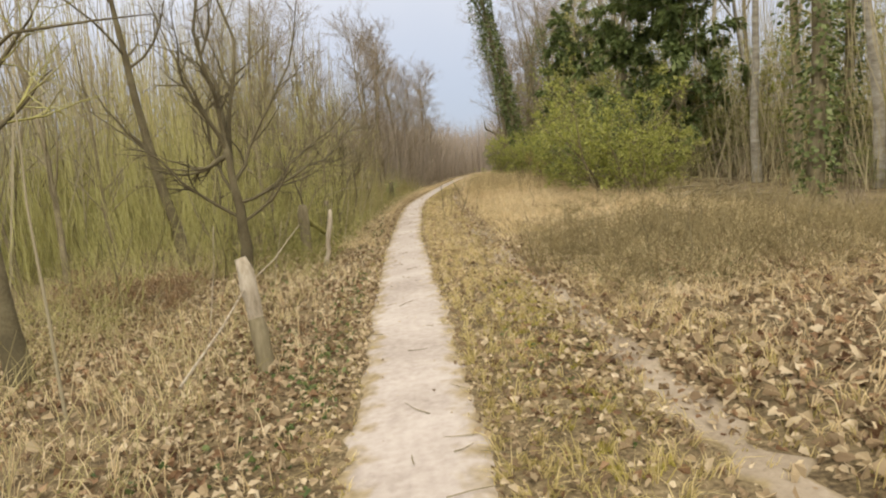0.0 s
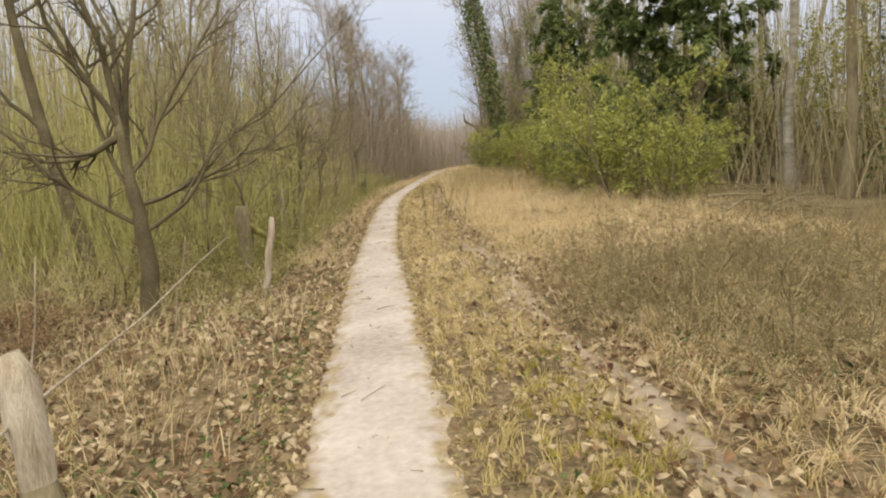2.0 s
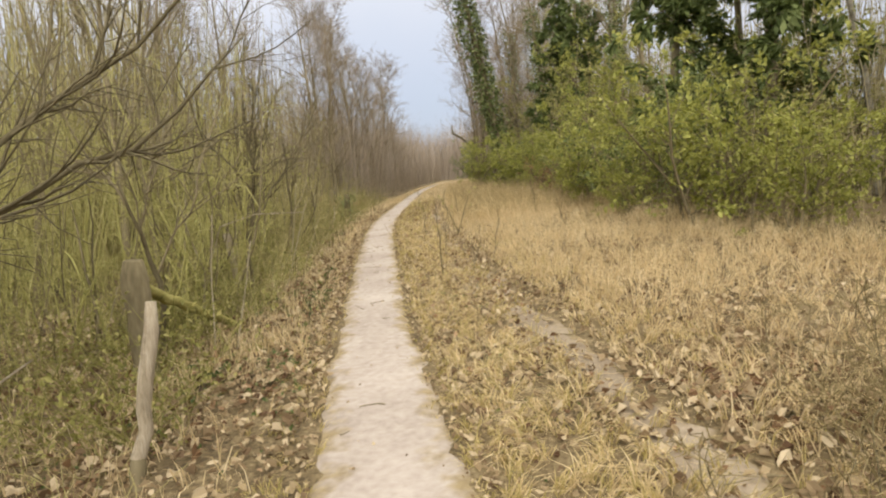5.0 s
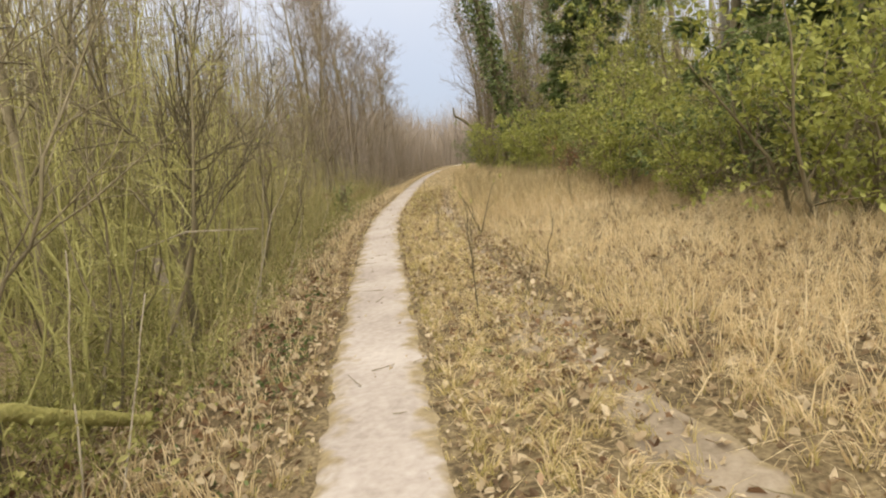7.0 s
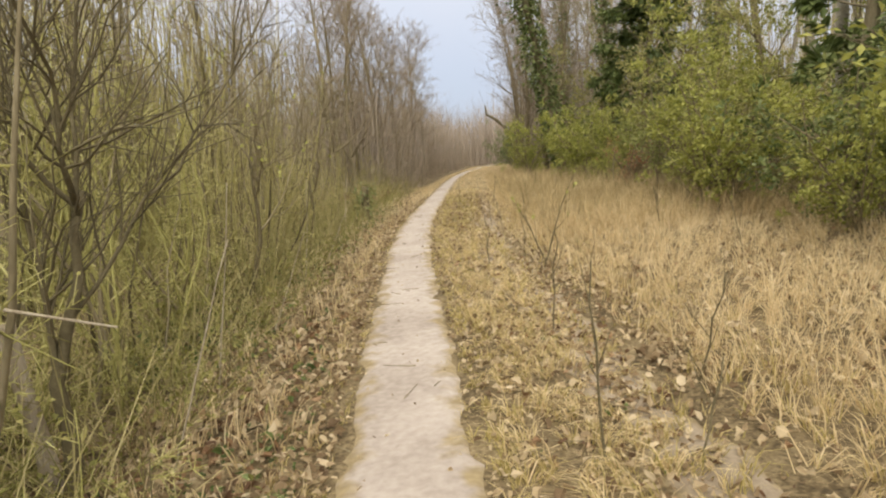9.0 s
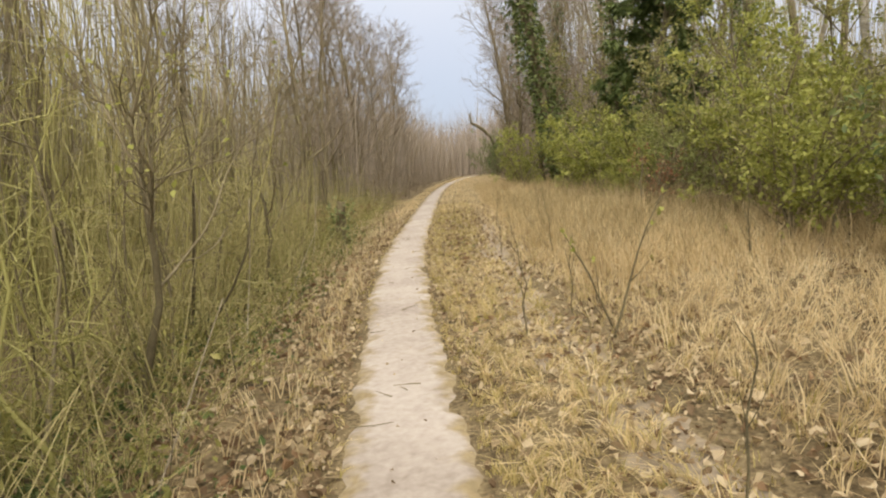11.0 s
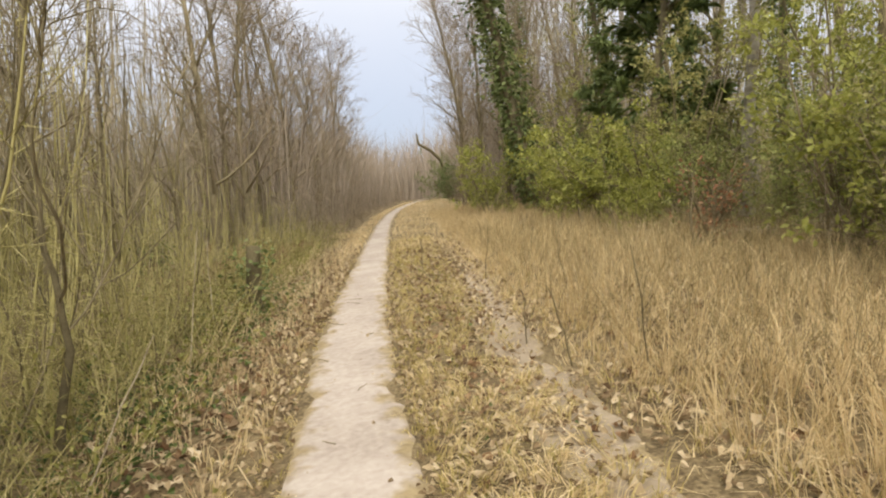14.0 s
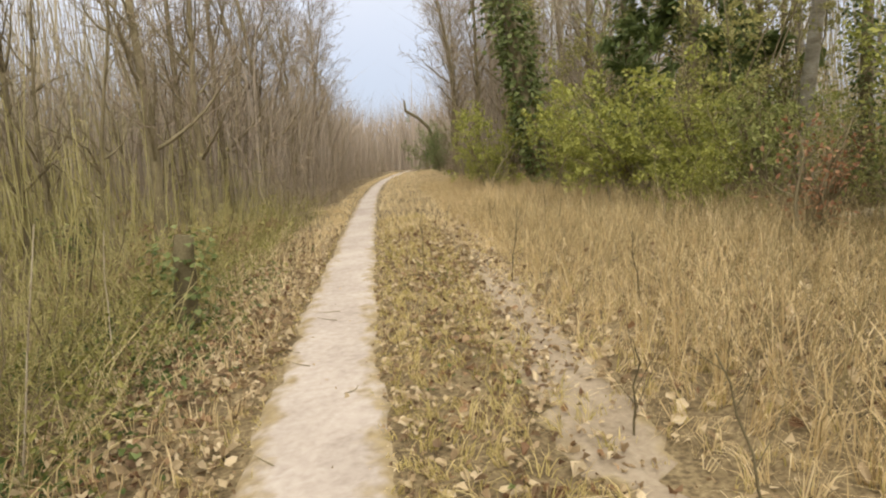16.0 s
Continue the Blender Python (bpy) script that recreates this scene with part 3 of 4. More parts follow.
# bare trees behind the thicket
left_trees = [bare_tree("bare_tree", "tall leafless tree with thin branches behind the thicket", 60 + i, 10.0, 0.10, M_TRUNK, M_GREYTWIG, 11, low=0.2, group="trees behind the thicket", tip=1.9, k=(5, 4)) for i in range(3)]
places = []
for y in np.arange(17.5, 30, 1.5):  # closer trees where the thicket thins
    places.append((px(y) - 4.3 + rng.uniform(-0.7, 0.5), y, rng.uniform(0.55, 0.85)))
for y in np.arange(8, 62, 2.1):
    for d in ((-6.3, -9.5) if y < 27 else (-4.6, -8.0)):
        yy = y + rng.uniform(-1.2, 1.2)
        places.append((px(yy) + d + rng.uniform(-1.2, 1.2), yy, rng.uniform(0.65, 1.05)))
scatter(left_trees, places)
moss_tree = bare_tree("mossy_tree", "leaning moss-covered leafless tree in the thicket", 66, 8.0, 0.12, M_DUSK, M_TRUNK, 12, lean=(-0.16, 0.02), low=0.15, group="")
moss_tree.matrix_basis = at_ground(-4.9, 13.3)
edge_tree = bare_tree("mossy_tree", "dark mossy tree trunk beside the fence", 67, 6.5, 0.10, M_DUSK, M_OLIVE, 10, lean=(-0.05, 0.0), low=0.25)
edge_tree.matrix_basis = at_ground(-3.7, 5.7)


def forked_tree(label, base, fork, tips, seed, r0=0.075, bark=M_DUSK, leaves=0):
    """A short trunk that forks low into long bare limbs."""
    r = np.random.default_rng(seed)
    m = at_ground(base[0], base[1])
    ob = thing("forked_tree", label, "tree", m)
    o = np.array(m.translation)
    fork = np.array(fork) - o
    top = fork + np.array([r.normal(0, 0.12), r.normal(0, 0.12), fork[2] * 1.3])
    n = 8
    t = np.linspace(0, 1, n)[:, None]
    P = np.where(t < 0.45, t / 0.45 * fork, fork + (t - 0.45) / 0.55 * (top - fork)) + r.normal(0, 0.018, (n, 3)) * (t > 0)
    part("trunk", Geo().tubes(P, np.linspace(r0 * 1.35, r0 * 0.45, n), 9), M_DUSK, ob)
    L = []
    for j, tip in enumerate(tips):
        tip = np.array(tip) - o
        i = min(n - 2, 3 + (j * 2) % (n - 3))
        start = P[i] + (P[i + 1] - P[i]) * r.uniform(0, 0.8)
        t = np.linspace(0, 1, 9)[:, None]
        size = np.linalg.norm(tip - start)
        sag = np.array([0, 0, -0.16]) * size * (t * (1 - t)) * 2
        w = np.cumsum(r.normal(0, 0.022 * size, (9, 3)), 0) * np.minimum(t, 1 - t) * 2.2
        L.append(start + (tip - start) * t + sag + w)
    L = np.array(L)
    R = taper(len(L), 9, r.uniform(0.3, 0.52, len(L)) * r0, 0.005)
    separate("limb", L, R, 6, bark, ob)
    A, AR = offshoots(L, R, 13, 0.12, 0.98, 0.95, 6, 0.65, 0.15, 0.07, 0.6, 0.005, r)
    B, BR = offshoots(A, AR, 6, 0.15, 1.0, 0.42, 3, 0.7, 0.2, 0.06, 0.6, 0.003, r)
    joined("twig_mass", Geo().tubes(A, AR, 4).tubes(B, BR, 3), bark, ob)
    if leaves:
        c = B[r.integers(0, len(B), leaves), -1]
        joined("foliage", Geo().leaves(c, r.normal(0, 1, c.shape), r.normal(0, 0.6, c.shape) + [0, 0, 1], r.uniform(0.03, 0.06, leaves), 0.035), M_YELLOW, ob, "a few fresh yellow-green leaves")
    return ob


forked_tree("low-forking leafless tree behind an old fence", (-2.8, 10.0), (-2.7, 9.9, 0.78),
            [(-0.45, 10.1, 2.95), (-3.3, 10.2, 6.2), (-2.5, 9.9, 6.0), (-4.3, 10.3, 5.6), (-2.9, 10.6, 5.4), (-4.7, 9.5, 2.7), (-1.6, 10.8, 4.8), (-3.1, 9.0, 3.9), (-0.9, 10.7, 2.3), (-3.9, 9.9, 1.7)], 5, 0.085, M_DUSK)
forked_tree("dark many-branched sapling at the thicket edge", (-1.95, 15.3), (-1.9, 15.3, 0.55), [(-1.9, 15.2, 2.2), (-1.5, 15.7, 3.2), (-2.5, 15.0, 3.0), (-0.95, 16.4, 2.5), (-1.5, 14.5, 2.6)], 6, 0.035)
forked_tree("slender branched sapling at the thicket edge", (-2.0, 19.4), (-1.85, 19.5, 0.7), [(-1.15, 21.3, 2.3), (-1.7, 19.3, 3.1), (-2.6, 19.8, 3.2), (-1.3, 18.5, 2.5)], 7, 0.026, M_TRUNK, 110)
forked_tree("slender branched sapling at the thicket edge", (-2.3, 12.9), (-2.25, 12.9, 0.6), [(-1.5, 13.3, 2.5), (-2.0, 13.1, 2.9), (-2.9, 12.4, 3.0), (-2.3, 12.1, 2.2)], 8, 0.026, M_TRUNK)
forked_tree("slender branched sapling at the thicket edge", (-1.9, 23.5), (-1.8, 23.6, 0.6), [(-1.0, 24.6, 2.7), (-1.7, 23.3, 3.2), (-2.6, 23.9, 3.4), (-1.3, 22.5, 2.4)], 9, 0.026, M_TRUNK)

# right wood: leafy edge, evergreens, ivy-clad trunks, pale trunks behind
sage = [leafy_bush("hedge_bush", "dense grey-green leafy bush at the edge of the wood", 80 + i, (3.2, 2.6, 3.6, 2.9)[i], (2.5, 2.2, 2.0, 2.6)[i], (M_SAGE, M_MID, M_SAGE, M_MID)[i], 2500, (0.092, 0.082, 0.077, 0.097)[i], "wood edge") for i in range(4)]
dark = [leafy_bush("evergreen_bush", "dark green glossy evergreen bush at the edge of the wood", 90 + i, 3.6, 2.4, M_IVY, 3600, 0.10, "evergreen bushes") for i in range(2)]
yellow = [leafy_bush("spring_bush", "yellow-green bush in fresh spring leaf at the wood edge", 95 + i, 2.9, 2.2, M_YELLOW, 3900, 0.095, "spring bushes") for i in range(2)]
P_s, P_d = [], []
for j, y in enumerate(np.arange(7.0, 50, 1.75)):
    d = np.interp(y, [6, 12, 17, 30, 45, 75], [7.2, 7.5, 6.3, 6.1, 6.4, 5.0])
    yy = y + rng.uniform(-0.4, 0.4)
    x = px(yy) + d + rng.uniform(-0.2, 0.7)
    if y > 11:
        (P_d if j % 5 == 2 and not 22 < y < 30 else P_s).append((x, yy, rng.uniform(0.45, 1.0)))
    if j % 4 == 0:
        (P_s if 22 < y < 30 else P_d).append((x + 2.2 + rng.uniform(-0.3, 0.6), yy + 0.8, rng.uniform(0.8, 1.15)))
    elif j % 2 == 1:
        P_s.append((x + 2.0 + rng.uniform(-0.3, 0.6), yy + 0.8, rng.uniform(0.9, 1.3)))
P_s, P_d = ([p for p in P if p[1] - 1.6 * p[0] > 5.5] for P in (P_s, P_d))
P_s += [(9.8, 21.6, 1.3), (11.5, 20.6, 1.4), (13.2, 18.4, 1.4), (12.4, 22.8, 1.5)]
scatter(sage, P_s + [(11.5, 24.5, 1.5), (12.0, 28.0, 1.6), (9.4, 12.8, 0.7), (11.4, 14.2, 0.9)])
scatter(dark, P_d + [(7.2, 20.6, 1.0), (9.7, 70.5, 1.25), (10.8, 72.0, 1.1), (8.6, 62.0, 0.9)])
scatter(yellow, [(5.2, 14.6, 0.7), (4.85, 16.4, 1.1), (4.9, 22.6, 1.25), (5.2, 19.3, 0.6), (6.1, 32.6, 1.5), (5.7, 40.5, 0.95), (6.1, 42.6, 0.85), (6.3, 36.5, 0.8), (5.6, 30.4, 0.7), (6.3, 25.4, 1.0), (6.6, 31.6, 1.2)])
tall_leafy = [leafy_bush("leafy_tree", "tall thinly leaved olive-green tree inside the wood", 150 + i, 6.8, 3.0, (M_SAGE, M_YELLOW)[i], 4200, 0.10, "leafy trees", 0.12) for i in range(2)]
scatter(tall_leafy, [(8.2, 33.4, 1.0), (7.6, 27.2, 0.85), (8.6, 24.6, 1.0), (9.3, 29.5, 1.0), (8.5, 38.6, 1.1), (9.4, 22.6, 0.95), (8.8, 43.0, 1.0), (10.2, 22.0, 1.05), (10.0, 34.6, 1.2), (8.9, 21.4, 0.9), (10.6, 15.3, 0.9), (12.0, 19.0, 1.0), (13.4, 16.2, 0.9)])
con = [conifer("tall dark green conifer in the wood", 100 + i, 8.5, 2.1, "conifers") for i in range(2)]
scatter(con, [(8.7, 35.0, 1.1), (7.3, 22.4, 0.95), (8.6, 20.2, 1.0)])
ivied = [bare_tree("ivy_clad_tree", "leaning tree trunk thickly clad in dark ivy", 110, 12, 0.155, M_TRUNK, M_BROWN, 9, (-0.26, 0), 0.5, 1.6, "ivy-clad trees"),
         bare_tree("ivy_clad_tree", "upright tree trunk clad in dark ivy", 111, 13, 0.14, M_TRUNK, M_BROWN, 9, (0, 0), 0.5, 0.7, "ivy-clad trees")]
for ob, x, y, s, rz in ((ivied[0], 6.95, 39.6, 1.45, 0), (ivied[1], 6.5, 10.2, 0.9, 40)):
    ob.matrix_basis = at_ground(x, y, 0.05, rz, s)
for x, y, s in ((8.2, 37.0, 1.0), (9.4, 31.0, 0.9), (9.0, 46.0, 1.1), (10.4, 15.2, 1.1)):
    copy_thing(ivied[1], at_ground(x, y, 0.05, rng.uniform(0, 360), s))
rust = leafy_bush("beech_bush", "small bush with withered rust-brown leaves", 130, 1.5, 1.0, M_RUST, 420, 0.07)
rust.matrix_basis = at_ground(5.5, 27.7)
pale = [bare_tree("pale_tree", "slender pale-barked bare tree inside the wood", 120 + i, 14, 0.11, M_BIRCH if i < 2 else M_TRUNK, M_OLIVE, 8, (0, 0), 0.4, 0.0, "trees inside the wood", (4, 4)) for i in range(3)]
places = []
for y in np.arange(6, 78, 2.4):
    for d in (9.8, 13.5):
        yy = y + rng.uniform(-1, 1)
        places.append((px(yy) + d + rng.uniform(-1.3, 1.3), yy, rng.uniform(0.85, 1.2)))
scatter(pale, places)
far_tree = bare_tree("far_tree", "tall bare tree with fine twigs beyond the wood edge", 140, 13, 0.14, M_TRUNK, M_BROWN, 26, (-0.02, 0), 0.14, 0.0, "", (7, 4), 0.24, 2.2)
far_tree.matrix_basis = at_ground(7.6, 53.0)
tagged(far_tree, group="far trees")
for x, y, k in ((6.7, 45.5, 0.8), (6.6, 41.4, 0.7), (6.9, 49.8, 0.75), (9.6, 50.0, 0.9), (8.0, 44.5, 0.75), (9.3, 41.5, 0.85), (8.6, 57.0, 0.8), (10.5, 56.0, 1.1), (9.8, 63.0, 0.8), (12.0, 61.0, 1.1), (11.5, 68.0, 0.9), (8.4, 47.0, 0.75), (13.0, 52.0, 1.1), (10.8, 44.0, 0.9), (11.8, 37.0, 1.0)):
    copy_thing(far_tree, at_ground(x, y, 0.05, rng.uniform(0, 360), k))
for y in np.arange(20.5, 33, 2.0):
    copy_thing(far_tree, at_ground(px(y) - 5.4 + rng.uniform(-0.6, 0.6), y, 0.05, rng.uniform(0, 360), rng.uniform(0.5, 0.66)))
for y in np.arange(33, 62, 2.1):  # and on the thicket's side of the bend
    copy_thing(far_tree, at_ground(px(y) - 3.3 + rng.uniform(-0.6, 0.4), y, 0.05, rng.uniform(0, 360), rng.uniform(0.55, 0.78)))

# crooked bough that reaches out over the far bend
bough = thing("bough", "crooked dark dead bough over the path bend", "branch", pose(10.6, 72.4, 0.3))
P = np.array([[0, 0, -0.1], [-0.15, 0, 2.0], [-0.6, 0, 3.2], [-1.4, 0, 4.0], [-2.35, 0, 4.55], [-2.45, 0, 5.4]])
part("wood", Geo().tubes(P, np.array([0.18, 0.16, 0.14, 0.13, 0.12, 0.06]), 7), M_DUSK, bough)


# ---------------------------------------------------------------- ground cover
def along(n, y0, y1, d0, d1, power=1.0):
    y = y0 + (y1 - y0) * rng.uniform(0, 1, n) ** power
    x = px(y) + rng.uniform(d0, d1, n)
    return x, y, gz(x, y)


def litter(n, y0, y1, d0, d1, power=1.5, size=0.075, cut=-0.6):
    x, y, z = along(n, y0, y1, d0, d1, power)
    keep = (np.sin(x * 2.1 + y * 0.7) * np.sin(y * 1.3 - x) + rng.normal(0, 0.6, n)) > cut
    x, y, z = x[keep], y[keep], z[keep]
    n = len(x)
    a = rng.uniform(0, 2 * np.pi, n)
    D = np.c_[np.cos(a), np.sin(a), rng.normal(0, 0.45, n)]
    N = np.c_[rng.normal(0, 0.7, (n, 2)), np.ones(n)]
    L = size * rng.uniform(0.35, 1.1, n) * rng.choice([1.0, 1.0, 0.7], n)
    return np.c_[x, y, z + rng.uniform(0.012, 0.05, n)], D, N, L, L * rng.uniform(0.35, 0.8, n), 0.55, True


g = Geo()
g.leaves(*litter(19000, -1.0, 36, -1.8, -0.40, 1.1, 0.08, -0.9))
g.leaves(*litter(14000, -1.0, 16, -5.0, -1.4, 1.0, 0.095, -0.9))
g.leaves(*litter(9500, -1.0, 35, 0.40, 1.4, 1.1, 0.072, -0.7))
g.leaves(*litter(6500, -1.0, 34, 1.1, 1.95, 1.1, 0.075, -0.6))
g.leaves(*litter(14000, -1.0, 11, 1.6, 5.6, 1.0, 0.098, -0.9))
g.leaves(*litter(12000, 11, 35, 1.6, 5.2, 1.1, 0.085, -0.5))
g.leaves(*litter(2600, 0.0, 34, -0.56, -0.36, 1.1, 0.05))
g.leaves(*litter(2600, 0.0, 34, 0.34, 0.56, 1.1, 0.05))
g.leaves(*litter(420, 0.0, 30, -0.42, 0.42, 1.1, 0.032))
stuff("leaf_litter", g, M_LITTER, "curled brown and tan dead leaves lying on the ground", "leaves")
g = Geo()
g.leaves(*litter(6000, -1.0, 35, -1.9, -0.62, 1.1, 0.08, -0.1))
g.leaves(*litter(4000, 0.5, 14, -4.5, -1.5, 1.0, 0.09, 0.0))
g.leaves(*litter(3000, 0.0, 34, 0.58, 1.5, 1.1, 0.07, -0.2))
g.leaves(*litter(6500, 0.0, 11, 1.6, 5.6, 1.0, 0.085, 0.0))
g.leaves(*litter(3500, 11, 35, 1.6, 5.2, 1.1, 0.075, 0.3))
stuff("damp_litter", g, M_DARKLEAF, "dark brown damp dead leaves among the paler ones", "leaves")


def grass(n, y0, y1, d0, d1, h, power=1.4, width=0.006, patch=0.0, bend=(0.2, 0.9)):
    x, y, z = along(n, y0, y1, d0, d1, power)
    cx, cy = np.round(x / 0.16), np.round(y / 0.16)
    tuft = np.sin(cx * 12.9898 + cy * 78.233) * 43758.5453
    tuft = tuft - np.floor(tuft)
    ox = np.sin(cx * 3.7 + cy * 9.1) * 0.07
    oy = np.sin(cx * 7.3 + cy * 2.9) * 0.07
    x = x + (cx * 0.16 + ox - x) * 0.45
    y = y + (cy * 0.16 + oy - y) * 0.45
    keep = tuft > patch
    x, y, tuft = x[keep], y[keep], tuft[keep]
    n = len(x)
    a = tuft * 40 + rng.normal(0, 0.9, n)
    D = np.c_[np.cos(a), np.sin(a), np.zeros(n)]
    return np.c_[x, y, gz(x, y) - 0.01], D, h * rng.uniform(0.4, 1.2, n) * (0.5 + 0.6 * tuft), width * rng.uniform(0.6, 1.4, n), rng.uniform(bend[0], bend[1], n)


g = Geo()
g.blades(*grass(46000, 5, 33, 1.65, 6.2, 0.26, 1.1, 0.0065, 0.10, (0.6, 1.9)))
g.blades(*grass(16000, 12, 24, 1.8, 6.4, 0.40, 1.0, 0.007, 0.35, (0.2, 1.3)))
g.blades(*grass(12000, 1, 14, 1.8, 6, 0.22, 1.2, 0.008, 0.4, (0.5, 1.5)))
g.blades(*grass(10000, 7, 24, 0.5, 1.25, 0.17, 1.0, 0.008, 0.15, (0.9, 2.2)))
g.blades(*grass(6000, 1, 13, -4.0, -0.7, 0.30, 1.2, 0.007, 0.4))
g.blades(*grass(10000, 12, 42, -1.7, -0.5, 0.26, 1.1, 0.008, 0.4))
g.blades(*grass(12000, 33, 72, 0.42, 3.6, 0.24, 1.2, 0.014, 0.05, (0.4, 1.4)))
g.blades(*grass(4000, 34, 75, -0.9, -0.36, 0.2, 1.2, 0.012, 0.1, (0.4, 1.4)))
stuff("dry_grass", g, M_STRAW, "long straw-coloured dry grass beside the path", "grass")
g = Geo()
g.blades(*grass(22000, 21, 48, 1.9, 6.4, 0.58, 1.1, 0.008, 0.2, (0.15, 1.0)))
stuff("old_grass", g, M_OLDGRASS, "tall golden-brown old grass in the field", "grass")
g = Geo()
g.blades(*grass(3200, 4.4, 7.6, 0.8, 1.3, 0.07, 1.0, 0.008, 0.3, (0.3, 1.2)))
g.blades(*grass(1500, 2.6, 4.2, 0.8, 1.2, 0.06, 1.0, 0.008, 0.4, (0.3, 1.2)))
g.blades(*grass(1500, 19.5, 21.8, 0.55, 1.0, 0.06, 1.0, 0.008, 0.4, (0.3, 1.2)))
stuff("moss", g, M_MOSSGRASS, "yellow-green moss and fine grass beside the wheel track", "moss")
g = Geo()
g.blades(*grass(30000, 0, 36, 0.42, 1.4, 0.17, 1.1, 0.006, 0.2, (0.3, 1.5)))
g.blades(*grass(11000, 0, 36, 0.34, 0.6, 0.08, 1.1, 0.006, 0.1, (0.4, 1.6)))
g.blades(*grass(14000, 0, 35, -0.8, -0.36, 0.08, 1.1, 0.006, 0.2, (0.4, 1.6)))
g.blades(*grass(5000, 0, 35, 1.2, 1.8, 0.10, 1.1, 0.006, 0.5))
g.blades(*grass(10000, 0, 35, 1.7, 2.4, 0.15, 1.1, 0.007, 0.3))
stuff("verge_grass", g, M_GREEN, "short yellowish green grass on the path verge", "grass")
g = Geo()
g.leaves(*litter(7000, 1, 35, -2.0, -0.7, 1.0, 0.065, 0.4))
g.leaves(*litter(1800, 5.8, 8.8, 2.0, 3.6, 1.0, 0.06, -0.2))
g.leaves(*litter(5000, 20, 33, -2.6, -0.9, 1.0, 0.07, 0.0))
g.leaves(*litter(2500, 1, 32, 0.6, 1.3, size=0.045, cut=0.7))
g.leaves(*litter(7500, 17, 31, -2.8, -1.2, 1.0, 0.08, -0.1))
g.leaves(*litter(2200, 1, 17, -0.85, -0.52, 1.0, 0.05, 0.0))
stuff("ground_herbs", g, M_HERB, "small green herb and ivy leaves on the ground", "plants")


def canes(n, y0, y1, d0, d1, h, r0=0.004, lean=0.3, power=1.3, wander=0.2):
    x, y, z = along(n, y0, y1, d0, d1, power)
    P = sweep(np.c_[x, y, z - 0.02], np.c_[rng.normal(0, lean, (n, 2)), np.ones(n)], h * rng.uniform(0.4, 1.2, n), 3, wander, -0.03)
    if h > 1.5:  # tall ones stay near their foot
        out = P[:, :, :2] - P[:, :1, :2]
        far = np.linalg.norm(out, axis=2, keepdims=True) / (0.17 * h) + 1e-6
        P[:, :, :2] = P[:, :1, :2] + out * np.tanh(far) / far
    return P, taper(n, 3, r0, r0 * 0.4)


g = Geo()
g.tubes(*canes(2500, 14.2, 40, -3.2, -1.3, 1.0, lean=0.7), 3)
g.tubes(*canes(2000, 1, 13, -6.0, -3.1, 0.9, lean=0.6), 3)
g.tubes(*canes(700, 1, 12, -2.6, -1.2, 0.5, lean=0.6), 3)
stuff("undergrowth", g, M_CANE, "tangled thin dry canes and brambles under the thicket", "undergrowth")
P, R = canes(1700, 10.5, 40, -2.7, -1.25, 0.8, lean=0.9)
row, k = rng.integers(0, 1700, 11000), rng.integers(1, 3, 11000)
keep = (P[row, 0, 1] > 11) | (rng.uniform(0, 1, 11000) < 0.35)
c = (P[row, k] + rng.normal(0, 0.05, (11000, 3)))[keep]
c[:, 2] = np.maximum(c[:, 2], gz(c[:, 0], c[:, 1]) + 0.03)
g = Geo().tubes(P, R, 3)
g.leaves(c, rng.normal(0, 1, c.shape), rng.normal(0, 0.5, c.shape) + [0, 0, 1], 0.05 * rng.uniform(0.5, 1.4, len(c)), 0.03)
stuff("bramble", g, M_BRAMBLE, "low olive-green bramble at the thicket foot", "bramble")
g = Geo()
g.tubes(*canes(3600, 5.6, 9.8, 2.0, 6.2, 0.6, 0.0035, 0.8, 1.0, 0.25), 3)
g.tubes(*canes(3800, 22, 34, 2.1, 6.0, 0.66, 0.003, 0.3, 1.0, 0.2), 3)
g.tubes(*canes(1200, 9, 30, 5.0, 6.6, 0.8, 0.004, 0.4, 1.0, 0.25), 3)
stuff("low_scrub", g, M_SCRUB, "low grey-brown dead scrub in the grass", "scrub")

# brushwood that closes the wood behind
def brush(n, x0, x1, y0, y1, h, w, follow=True):
    y = rng.uniform(y0, y1, n)
    x = rng.uniform(x0, x1, n) + (px(y) if follow else 0)
    a = rng.uniform(0, 2 * np.pi, n)
    return np.c_[x, y, gz(x, y) - 0.05], np.c_[np.cos(a), np.sin(a), 0 * a], h * rng.uniform(0.35, 1.1, n), w * rng.uniform(0.5, 1.5, n), rng.uniform(0.0, 0.6, n)


g = Geo()
g.blades(*brush(7000, -16, -7.0, 4, 50, 2.6, 0.018))
g.tubes(*canes(3600, 13, 27, -14, -4.6, 3.8, 0.008, 0.3, 1.0, 0.18), 3)
g.tubes(*canes(2600, 4, 14, -18, -7.0, 2.8, 0.008, 0.35, 1.0, 0.2), 3)
stuff("left_brushwood", g, M_OLIVE, "olive-brown brushwood deep inside the thicket", "brushwood")
g = Geo()
g.blades(*brush(6000, 8.8, 22, 4, 80, 2.6, 0.022))
g.tubes(*canes(3200, 4, 42, 9.2, 22, 7.0, 0.011, 0.14, 1.0, 0.16), 3)
g.tubes(*canes(1600, 40, 80, 9.0, 22, 8.0, 0.018, 0.12, 1.0, 0.14), 3)
stuff("wood_brushwood", g, M_BRUSH, "dense pale brushwood between the trees of the wood", "brushwood")
# far brushwood, filled in with blades whose colour holds the haze
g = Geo()
